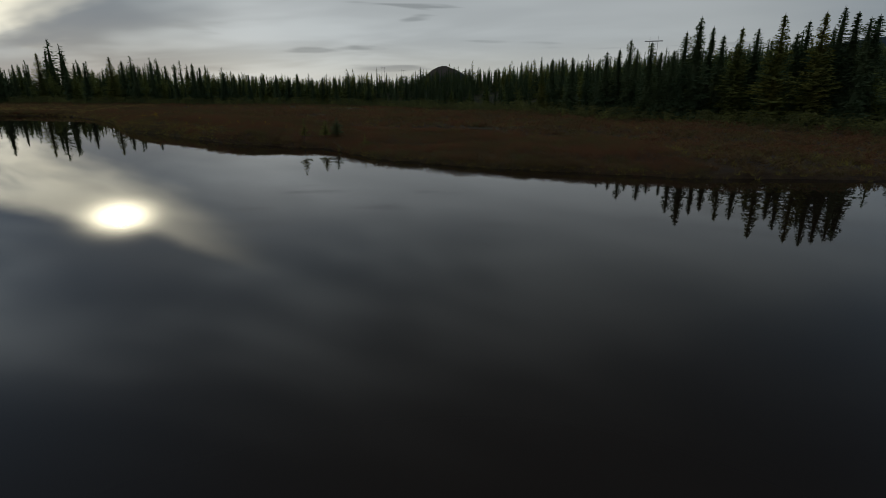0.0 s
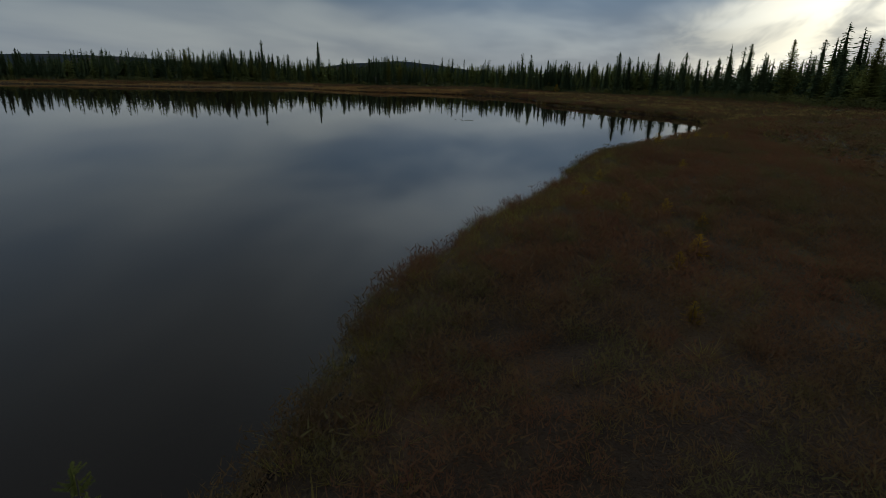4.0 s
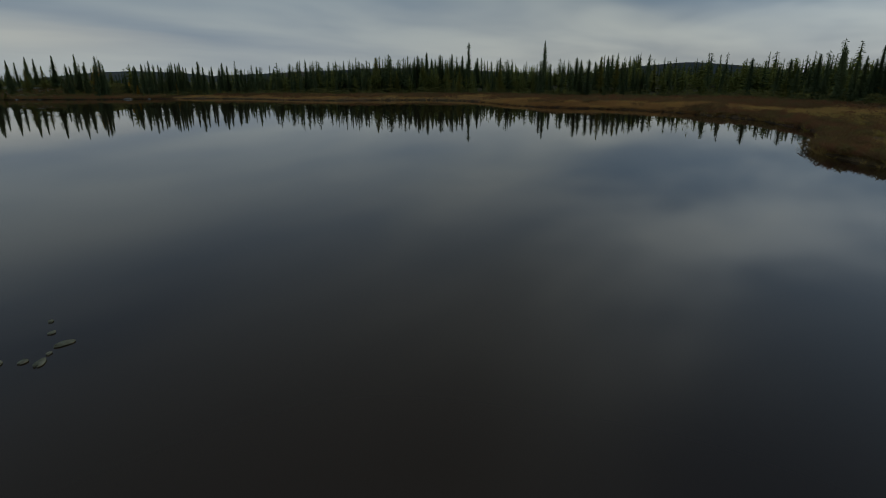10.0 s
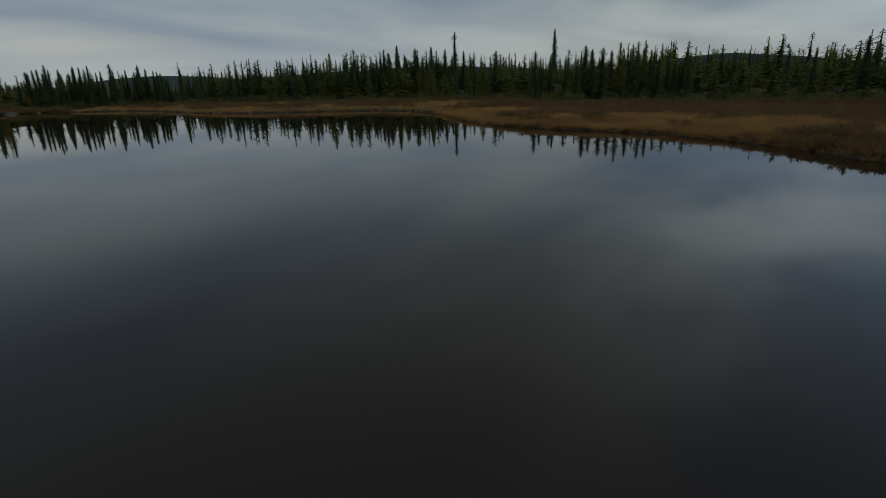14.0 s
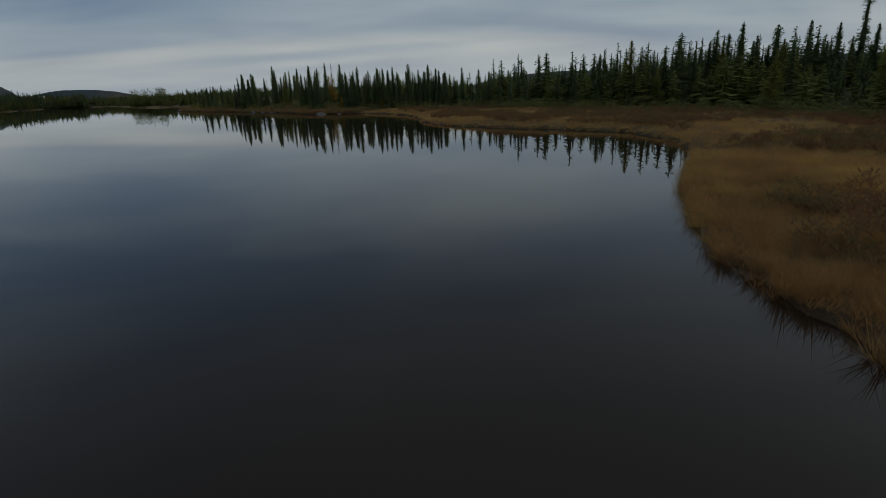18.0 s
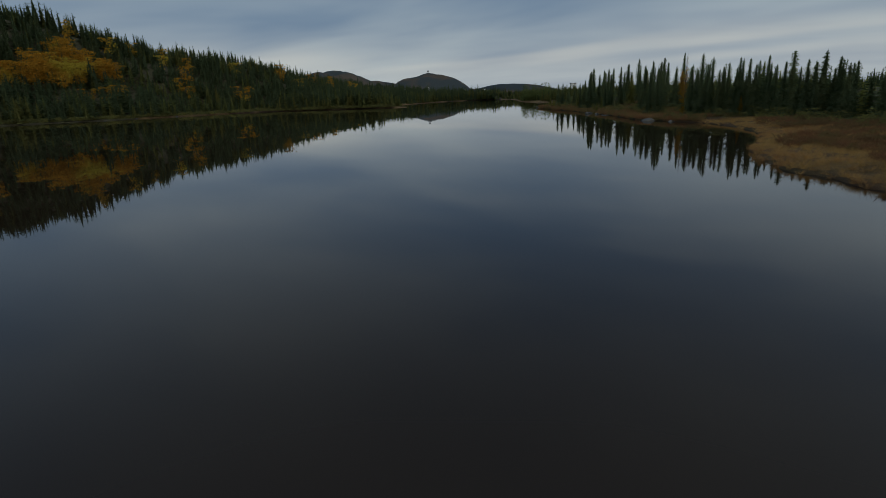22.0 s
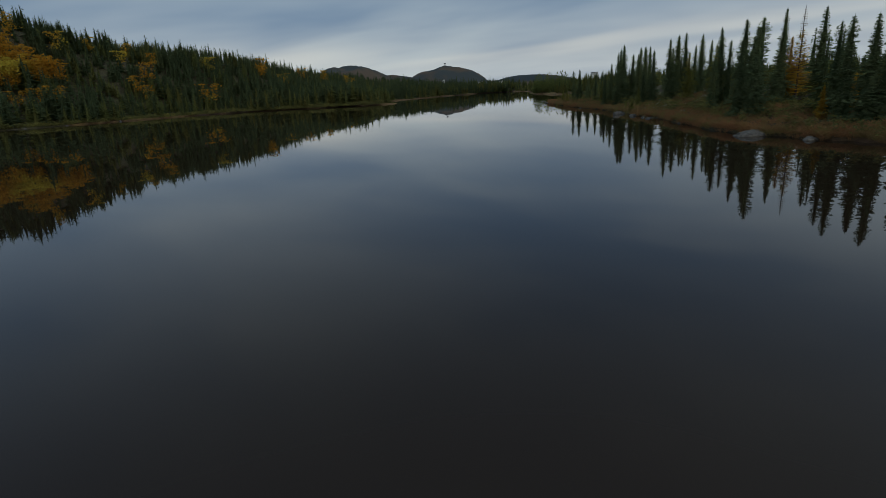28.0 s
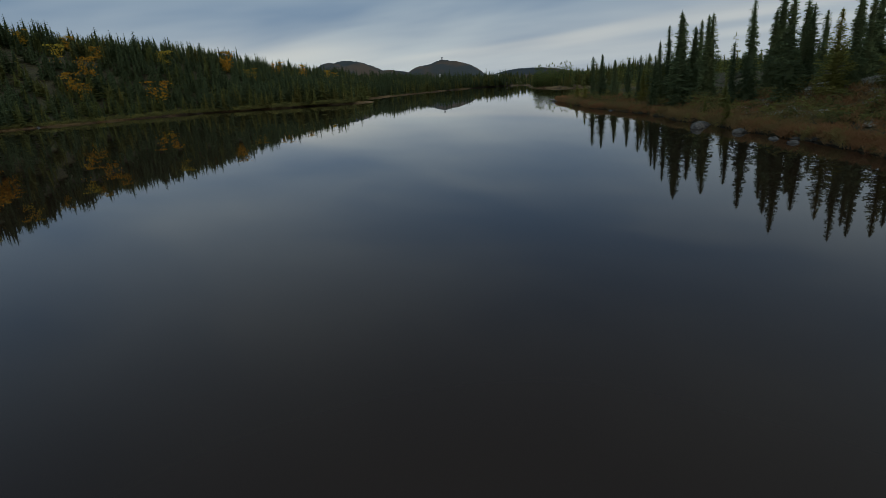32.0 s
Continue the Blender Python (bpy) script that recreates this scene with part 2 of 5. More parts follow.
def water_build(n, s):
    p = place(n)
    small = n.noise(n.add("ShaderNodeMapping", {"Vector": p, "Scale": (1.0, 1.0, 1.0)}), 1.1, 2.0, 0.5)
    large = n.noise(p, 0.12, 2.0, 0.5)
    h = n.math("ADD", n.math("MULTIPLY", small, 0.25), large)
    bump(n, s, h, 0.03, 0.05)
    n.put(s.inputs["Base Color"], n.mix(n.ramp(n.noise(p, 0.05), 0.3, 0.7), (0.022, 0.0132, 0.0085, 1), (0.030, 0.0178, 0.0112, 1)))


WATER = material("dark_bog_water", water_build, Roughness=0.014, IOR=1.333)


def ground_build(n, s):
    p = place(n)
    zone = n.add("ShaderNodeAttribute", attribute_name="zone").outputs["Color"]
    z = n.add("ShaderNodeSeparateColor", {0: zone})
    big, mid, fine = n.noise(p, 0.06, 3.0), n.noise(p, 0.45, 4.0, 0.6), n.noise(p, 6.0, 4.0, 0.7)
    heath = n.mix(n.ramp(mid, 0.35, 0.65), (0.110, 0.062, 0.031, 1), (0.155, 0.078, 0.037, 1))
    heath = n.mix(n.math("MULTIPLY", n.ramp(big, 0.45, 0.6), 0.7), heath, (0.110, 0.092, 0.030, 1))
    sedge = n.mix(n.ramp(mid, 0.35, 0.65), (0.26, 0.145, 0.050, 1), (0.36, 0.22, 0.075, 1))
    moss = n.mix(n.ramp(mid, 0.4, 0.6), (0.075, 0.065, 0.030, 1), (0.115, 0.105, 0.042, 1))
    c = n.mix(n.math("MULTIPLY", z.outputs[0], n.ramp(n.math("ADD", big, n.math("MULTIPLY", mid, 0.5)), 0.55, 0.85)), heath, sedge)
    c = n.mix(z.outputs[1], c, moss)
    c = n.mix(z.outputs[2], c, (0.050, 0.036, 0.024, 1))
    c = n.mix(n.math("MULTIPLY", n.ramp(fine, 0.4, 0.7), 0.35), c, (0.045, 0.028, 0.018, 1))
    litter = n.noise(p, 24.0, 3.0, 0.7)
    c = n.mix(n.math("MULTIPLY", n.ramp(litter, 0.50, 0.66), 0.5), c, (0.17, 0.11, 0.050, 1))
    c = n.mix(n.math("MULTIPLY", n.ramp(litter, 0.46, 0.34), 0.6), c, (0.030, 0.020, 0.014, 1))
    n.put(s.inputs["Base Color"], c)
    bump(n, s, n.math("ADD", n.math("ADD", fine, mid), n.math("MULTIPLY", litter, 0.5)), 1.0, 0.14)


GROUND = material("bog_and_forest_floor", ground_build, Roughness=0.95)
SPRUCE = foliage("spruce_needles", (0.095, 0.130, 0.068, 1), (0.165, 0.205, 0.098, 1), (0.195, 0.212, 0.090, 1), 0.4)
FAR_SPRUCE = foliage("distant_spruce_needles", (0.060, 0.086, 0.046, 1), (0.112, 0.142, 0.066, 1), (0.140, 0.155, 0.062, 1), 0.4, 0.05)
FAR_LARCH = foliage("distant_larch_needles", (0.135, 0.170, 0.058, 1), (0.24, 0.25, 0.078, 1), (0.31, 0.26, 0.074, 1), 0.45, 0.05)
HILL_SPRUCE = foliage("hillside_spruce_needles", (0.050, 0.076, 0.042, 1), (0.094, 0.122, 0.060, 1), (0.120, 0.135, 0.058, 1), 0.4, 0.05)
HILL_LARCH = foliage("hillside_larch_needles", (0.085, 0.108, 0.044, 1), (0.155, 0.165, 0.056, 1), (0.22, 0.18, 0.054, 1), 0.45, 0.05)
LARCH = foliage("larch_needles", (0.150, 0.165, 0.052, 1), (0.245, 0.235, 0.066, 1), (0.32, 0.255, 0.056, 1), 0.5)
GOLD_LARCH = foliage("golden_larch_needles", (0.36, 0.215, 0.030, 1), (0.56, 0.330, 0.046, 1), (0.50, 0.345, 0.06, 1), 0.4)
AUTUMN = foliage("autumn_birch_leaves", (0.32, 0.175, 0.026, 1), (0.62, 0.285, 0.030, 1), (0.46, 0.40, 0.060, 1), 0.8, 0.06)
SHRUB = foliage("shrub_leaves", (0.125, 0.125, 0.050, 1), (0.235, 0.210, 0.070, 1), (0.31, 0.285, 0.080, 1), 0.6)
BARK = bark_like("spruce_bark", (0.055, 0.045, 0.038, 1), (0.13, 0.11, 0.095, 1), 9.0)
DEADWOOD = bark_like("bleached_wood", (0.22, 0.20, 0.175, 1), (0.40, 0.37, 0.33, 1), 12.0)
LARCH_TWIG = bark_like("larch_twigs", (0.16, 0.10, 0.055, 1), (0.30, 0.19, 0.10, 1), 14.0)
ROCK = bark_like("granite", (0.058, 0.052, 0.044, 1), (0.175, 0.158, 0.134, 1), 5.0, 0.85, 1.0)
# haze of the distance is put into these blue-grey tones; brown patches are foliage
HILL = foliage("haze_tinted_hill_forest", (0.078, 0.098, 0.112, 1), (0.122, 0.138, 0.138, 1), (0.27, 0.180, 0.115, 1), 0.65, 0.008)


# ---- plan of the lake, the bog and the forest ----
NORTH_SHORE = [(60, 15), (35, 20.6), (19, 21.8), (13, 21.9), (8, 22.8), (5.1, 23.8), (3, 24.6), (1.2, 25.3), (-0.3, 25.9), (-1.5, 26.9), (-2.8, 28.2), (-4.1, 29.5), (-5.2, 31.1), (-6.2, 32.1),
               (-7.5, 32.8), (-8.7, 33.3), (-9.8, 33.8), (-11.1, 34.4), (-12.5, 35.1), (-13.9, 36.0), (-16.9, 38.2), (-19.4, 40.3), (-20.9, 41.9), (-23.6, 43.0), (-25.6, 44.9), (-26.7, 47.2), (-28.3, 49.4),
               (-31, 52.8), (-34, 56.8), (-38.5, 61.2), (-44, 66.4), (-50, 68), (-58, 66.6), (-66, 65), (-73, 63.8), (-76, 64.5), (-82, 67)]
WEST_SHORE = [(-88, 67.8), (-96, 66.8), (-101, 64.6), (-106.3, 61.2), (-110, 58.4), (-112.0, 55.4), (-113.8, 51.1), (-115.2, 48.4), (-116.5, 45.9), (-118.2, 43.9), (-120.7, 41.7),
              (-124, 39), (-129, 36), (-134.3, 32.4), (-139.8, 25), (-139.0, 18), (-137.2, 13.5), (-135.9, 6), (-136.1, 0), (-138.2, -6.5), (-140.8, -12),
              (-143, -18), (-144.4, -26), (-144.4, -34), (-141.7, -41), (-138.6, -46), (-137.2, -54)]
POINT_SHORE = [(-136.6, -61), (-136, -68), (-134.5, -76), (-133, -84), (-132, -92), (-130.3, -98), (-128, -106), (-126, -118), (-124, -130),
               (-124.4, -139), (-130, -148), (-138, -165), (-138, -196), (-126, -222), (-115, -250), (-111, -330), (-104, -395), (-92, -425)]
EAST_SHORE = [(-72, -430), (-55, -392), (-46, -322), (-42, -262), (-46, -234), (-60, -224), (-67, -215), (-60, -207), (-40, -206), (-15, -209),
              (3, -206), (12, -192), (18, -175), (24, -155), (31, -138), (42, -118), (58, -90), (70, -50), (76, -10)]
BOG = [(36, 17), (33, 36), (29, 42), (24, 50), (16, 59), (10, 71), (2, 82), (-15, 97), (-41, 98), (-62, 97), (-86, 100), (-100, 90), (-110, 85), (-124, 80),
       (-136, 70), (-142, 57), (-149, 46), (-156, 32), (-159, 15), (-157, -5), (-154, -20), (-151, -36), (-145, -42), (-136, -39), (-60, 0)]
POOL = [(-1.4, 43.0), (0.6, 42.0), (4.9, 41.6), (6.0, 42.6), (4.4, 44.2), (2.2, 45.2), (1.0, 43.9), (-0.8, 44.3)]
FAR_POOL = [(-19, 63), (-14, 58.6), (-10.5, 61), (-12, 65), (-16, 65)]
POOL_LEVEL = 0.34


def rounded(points, times=2):
    """Corner cutting of a closed outline."""
    p = np.array(points, float)
    for _ in range(times):
        q = np.roll(p, -1, 0)
        p = np.stack([0.75 * p + 0.25 * q, 0.25 * p + 0.75 * q], 1).reshape(-1, 2)
    return p


def lattice(ix, iy, seed):
    h = (ix * 374761393 + iy * 668265263 + seed * 1274126177) & 0xFFFFFFFF
    h = ((h ^ (h >> 13)) * 1274126177) & 0xFFFFFFFF
    return ((h ^ (h >> 16)) & 0xFFFF) / 65535.0


def rough(x, y, size, seed=1):
    """Smooth value noise, -1 to 1, with cells of that size."""
    x, y = np.asarray(x, float) / size, np.asarray(y, float) / size
    ix, iy = np.floor(x).astype(np.int64), np.floor(y).astype(np.int64)
    fx, fy = x - ix, y - iy
    fx, fy = fx * fx * (3 - 2 * fx), fy * fy * (3 - 2 * fy)
    a = lattice(ix, iy, seed) * (1 - fx) + lattice(ix + 1, iy, seed) * fx
    b = lattice(ix, iy + 1, seed) * (1 - fx) + lattice(ix + 1, iy + 1, seed) * fx
    return (a * (1 - fy) + b * fy) * 2 - 1


def outline_distance(x, y, outline):
    """Signed distance from a closed outline: minus inside."""
    x, y = np.asarray(x, float).ravel(), np.asarray(y, float).ravel()
    best, odd = np.full(x.shape, 1e9), np.zeros(x.shape, bool)
    for (ax, ay), (bx, by) in zip(outline, np.roll(outline, -1, 0)):
        ex, ey = bx - ax, by - ay
        t = np.clip(((x - ax) * ex + (y - ay) * ey) / (ex * ex + ey * ey + 1e-12), 0, 1)
        np.minimum(best, (x - ax - t * ex) ** 2 + (y - ay - t * ey) ** 2, out=best)
        cross = (ay > y) != (by > y)
        if cross.any():
            odd ^= cross & (x < ax + (y - ay) * ex / (ey if ey else 1e-12))
    return np.where(odd, -1, 1) * np.sqrt(best)


LAKE = rounded(NORTH_SHORE + WEST_SHORE + POINT_SHORE + EAST_SHORE)
BOG_LINE, POOL_LINE, FAR_POOL_LINE = rounded(BOG, 1), rounded(POOL), rounded(FAR_POOL)


def step(x, lo, hi):
    t = np.clip((x - lo) / (hi - lo), 0, 1)
    return t * t * (3 - 2 * t)


def pool_distance(x, y, pool):
    out = np.full(np.shape(x), 99.0)
    sel = (np.abs(x - pool[:, 0].mean()) < 18) & (np.abs(y - pool[:, 1].mean()) < 14)
    if sel.any():
        out[sel] = outline_distance(x[sel], y[sel], pool)
    return out


def survey(x, y):
    """Distance from the shore (plus on land), distance outside the bog, and height of the ground."""
    x, y = np.asarray(x, float).ravel(), np.asarray(y, float).ravel()
    shore, bog = np.full(x.shape, 400.0), np.full(x.shape, 400.0)
    near = (np.abs(x + 40) < 320) & (y > -700) & (y < 400)
    d = outline_distance(x[near], y[near], LAKE)
    fringe = np.exp(-np.abs(d) / 3.0)
    d = d + fringe * (0.42 * rough(x[near], y[near], 2.6, 3) + 0.22 * rough(x[near], y[near], 0.9, 4))
    shore[near] = d
    bog[near] = outline_distance(x[near], y[near], BOG_LINE)
    z = -1.6 + 1.80 * step(shore, -1.1, 0.35) + 0.26 * step(shore, 0.3, 4)
    land = step(shore, 0.0, 3.0)
    z += land * (0.13 * rough(x, y, 1.7, 5) + 0.16 * rough(x, y, 6.0, 6) + 0.05 * rough(x, y, 0.6, 7))
    wood = step(bog, 0, 30) * step(shore, 2, 30)
    z += wood * (1.2 + 1.5 * rough(x, y, 30, 8))
    # the wooded hill along the east side
    crest = np.interp(y, [-700, -600, -446, -385, -305, -256, -204, -60, 30, 90, 400], [0.06, 0.08, 0.24, 0.34, 0.46, 0.68, 0.98, 1.0, 0.35, 0.10, 0.06])
    east = step(x, -60, 60)
    z += 46.5 * crest * east * step(shore, 4, 118) * (1 + 0.10 * rough(x, y, 60, 9)) * step(bog, -2, 25)
    # the knoll on the spruce point
    z += 2.6 * np.exp(-(((x + 153) / 13) ** 2 + ((y + 78) / 17) ** 2)) * step(shore, 1, 10)
    # the bank stands a little higher where the bog juts into the lake
    z += 0.36 * step(shore, 0.0, 1.2) * (1 - 0.5 * step(shore, 5, 10)) * step(x, -40, -30) * (1 - step(x, -14, -6)) * step(y, 20, 30) * (1 - step(y, 60, 66))
    # open pools in the peat of the north bog
    for pool in (POOL_LINE, FAR_POOL_LINE):
        pd = pool_distance(x, y, pool)
        rim = np.clip(z, POOL_LEVEL + 0.05, POOL_LEVEL + 0.10 + 0.05 * np.maximum(pd, 0))
        z = np.where(pd < 5, np.where(pd < 0.6, POOL_LEVEL - 0.35 + 0.42 * step(pd, -0.9, 0.3), rim), z)
    return shore, bog, z


def mesh_from(name, verts, faces, mat):
    """A mesh of triangles or quads from arrays."""
    verts, faces = np.asarray(verts, np.float32), np.asarray(faces, np.int32)
    me = bpy.data.meshes.new(name)
    me.vertices.add(len(verts)), me.vertices.foreach_set("co", verts.ravel())
    k = faces.shape[1]
    me.loops.add(faces.size), me.loops.foreach_set("vertex_index", faces.ravel())
    me.polygons.add(len(faces)), me.polygons.foreach_set("loop_start", np.arange(len(faces), dtype=np.int32) * k)
    me.update(calc_edges=True)
    me.materials.append(mat)
    return me


def spaced(lo, hi, inner, reach):
    """Grid lines: even inside, ever wider outside."""
    mid = list(np.arange(lo, hi + 1e-6, inner))
    out, gap, a, b = [], inner, lo, hi
    while a > -reach:
        gap *= 1.13
        a, b = a - gap, b + gap
        out.append((a, b))
    return np.array([a for a, _ in reversed(out)] + mid + [b for _, b in out])


gx, gy = spaced(-164, 40, 0.85, 4200), spaced(-135, 112, 0.85, 4200)
mx, my = np.meshgrid(gx, gy)
shore, bog, gz = survey(mx, my)
ii = np.arange(mx.size).reshape(mx.shape)
quads = np.stack([ii[:-1, :-1], ii[:-1, 1:], ii[1:, 1:], ii[1:, :-1]], -1).reshape(-1, 4)
ground_mesh = mesh_from("ground", np.stack([mx.ravel(), my.ravel(), gz], 1), quads, GROUND)
ground_mesh.polygons.foreach_set("use_smooth", np.ones(len(quads), bool))
zone = np.zeros((mx.size, 4), np.float32)
zone[:, 0] = step(shore, 0.2, 1.5) * (1 - step(shore, 5, 22)) * (mx.ravel() < -75) + 0.35 * (1 - step(shore, 4, 10)) * (mx.ravel() >= -75)
far_bank = my.ravel() < -150
zone[:, 0] += 0.8 * step(shore, 0.0, 0.8) * (1 - step(shore, 5, 12)) * far_bank
zone[:, 1] = step(bog, -2, 5) * np.where(far_bank, step(shore, 4, 12), 1.0)
zone[:, 2] = 1 - step(shore, -0.6, 0.15)
ground_mesh.color_attributes.new("zone", "FLOAT_COLOR", "POINT").data.foreach_set("color", zone.ravel())
ground = tagged(new("ground", ground_mesh), "rust-brown peat bog and dark forest floor round the lake", "ground", kind="structure")

lake_mesh = mesh_from("water", [(-175, -470, 0), (110, -470, 0), (110, 90, 0), (-175, 90, 0)], [(0, 1, 2, 3)], WATER)
tagged(new("water", lake_mesh), "still dark lake water mirroring clouds and spruces", "lake", kind="structure")

for pool in (POOL_LINE, FAR_POOL_LINE):
    px, py = np.meshgrid(np.arange(pool[:, 0].min() - 1, pool[:, 0].max() + 1.4, 0.4), np.arange(pool[:, 1].min() - 1, pool[:, 1].max() + 1.4, 0.4))
    wet = (pool_distance(px.ravel(), py.ravel(), pool) < 0.35).reshape(px.shape)
    ii = np.arange(px.size).reshape(px.shape)
    cells = wet[:-1, :-1] & wet[1:, 1:] & wet[1:, :-1] & wet[:-1, 1:]
    sheet = np.stack([ii[:-1, :-1], ii[:-1, 1:], ii[1:, 1:], ii[1:, :-1]], -1)[cells]
    tagged(new("water", mesh_from("pool_water", np.stack([px.ravel(), py.ravel(), np.full(px.size, POOL_LEVEL)], 1), sheet, WATER)), "shallow open pool in the bog mirroring the sky", "pool", kind="structure")


# ---- tree shapes ----
def frond_tree(seed, height, radius, levels, per, droop, taper, gaps=0.0, leaf=3, club=0.0, bottom=0.08, full=0.24, heart=0.0, jitter=0.8):
    """Crown of an upright conifer: drooping branches up the stem, each a spine with side sprays, and a close-grown heart. Triangles as arrays."""
    r = np.random.RandomState(seed)
    v, f = [], []
    reach = 1.25 / leaf

    def outline(u):
        bulge = club * radius if club and 0.80 < u < 0.95 else 0.0
        return radius * ((1 - u) ** taper + 0.09) + bulge

    for k in range(levels):
        turn = r.rand() * 6.3
        for b in range(per):
            if r.rand() < gaps:
                continue
            u = min((k + 0.5 + jitter * r.randn()) / levels, 0.985)
            u = max(u, 0.0)
            z = height * (bottom + (1 - bottom) * u)
            a = turn + b * 2 * math.pi / per + 0.5 * r.randn()
            length = outline(u) * (0.45 + 0.75 * r.rand())
            d = np.array([math.cos(a), math.sin(a), 0])
            side = np.array([-d[1], d[0], 0])
            tip = d * length + np.array([0, 0, -droop * length + 0.18 * length * (u - 0.3)])
            base = np.array([0, 0, z])
            for s in range(leaf):
                t = (s + 0.35 + 0.4 * r.rand()) / leaf
                c = base + tip * t * 0.9
                spread = (full + 0.16 * r.rand()) * (length * (1.15 - 0.6 * t) + 0.05)
                for sign in (1, -1):
                    n = len(v)
                    end = c + tip * 0.45 * reach + side * sign * spread + np.array([0, 0, -0.35 * spread * r.rand() - 0.03 * length])
                    v += [c - tip * 0.25 * reach, end, c + tip * 0.55 * reach + np.array([0, 0, 0.04 * length])]
                    f.append((n, n + 1, n + 2))
            n = len(v)
            v += [base - side * 0.04 * length, base + side * 0.04 * length, base + tip]
            f.append((n, n + 1, n + 2))
    if heart:
        rings, sides = 9, 7
        n = len(v)
        for k in range(rings):
            u = k / (rings - 1)
            for q in range(sides):
                a = 2 * math.pi * q / sides + 0.4 * k
                w_ = heart * outline(u) * (0.65 + 0.7 * r.rand())
                v.append(np.array([w_ * math.cos(a), w_ * math.sin(a), height * (bottom + (0.97 - bottom) * u) + 0.03 * height * r.randn()]))
        for k in range(rings - 1):
            for q in range(sides):
                p0, p1, p2, p3 = n + k * sides + q, n + k * sides + (q + 1) % sides, n + (k + 1) * sides + (q + 1) % sides, n + (k + 1) * sides + q
                f += [(p0, p1, p2), (p0, p2, p3)]
    for a in (0, 2.1):
        d = 0.05 * radius * np.array([math.cos(a), math.sin(a), 0])
        n = len(v)
        v += [np.array([0, 0, height * 0.90]) - d * 2, np.array([0, 0, height * 0.90]) + d * 2, np.array([0, 0, height])]
        f.append((n, n + 1, n + 2))
    return np.array(v), np.array(f)


def spire_tree(seed, sprays, wide_=0.10, full=0.8, top=0.0, low=0.05):
    """A cheap conifer one metre high for the woods far off: small drooping sprays set thick round a stem, in uneven clumps."""
    r = np.random.RandomState(seed)
    lumps = 0.65 + 0.7 * r.rand(9, 5)
    v, f = [], []
    for k in range(sprays):
        u = ((k + r.rand()) / sprays) ** 1.25
        a = k * 2.4 + 0.7 * r.randn()
        wide = wide_ * ((1 - u) ** full + 0.10 + (top if 0.82 < u < 0.95 else 0.0)) * lumps[int(u * 8.99), int(a / 1.2567) % 5]
        d, side = np.array([math.cos(a), math.sin(a), 0.0]), np.array([-math.sin(a), math.cos(a), 0.0])
        z = low + (0.985 - low) * u
        span = 0.55 * wide + 0.012
        root, tip = np.array([0, 0, z + 0.030 * (1 - u) + 0.012]) - d * 0.15 * wide, d * wide + np.array([0, 0, z - 0.025 * (1 - u) * r.rand()])
        n = len(v)
        v += [root, tip + side * span * (0.3 + 0.5 * r.rand()), tip - side * span * (0.3 + 0.5 * r.rand()) - np.array([0, 0, 0.02 * r.rand()])]
        f.append((n, n + 1, n + 2))
    for a in (0.4, 2.0, 3.6):
        d = np.array([math.cos(a), math.sin(a), 0.0])
        n = len(v)
        v += [-d * 0.42 * wide_ + np.array([0, 0, low]), d * 0.42 * wide_ + np.array([0, 0, low]), np.array([0, 0, 0.93])]
        v += [-d * 0.010 + np.array([0, 0, 0.85]), d * 0.010 + np.array([0, 0, 0.85]), np.array([0, 0, 1.0])]
        f += [(n, n + 1, n + 2), (n + 3, n + 4, n + 5)]
    return np.array(v), np.array(f)


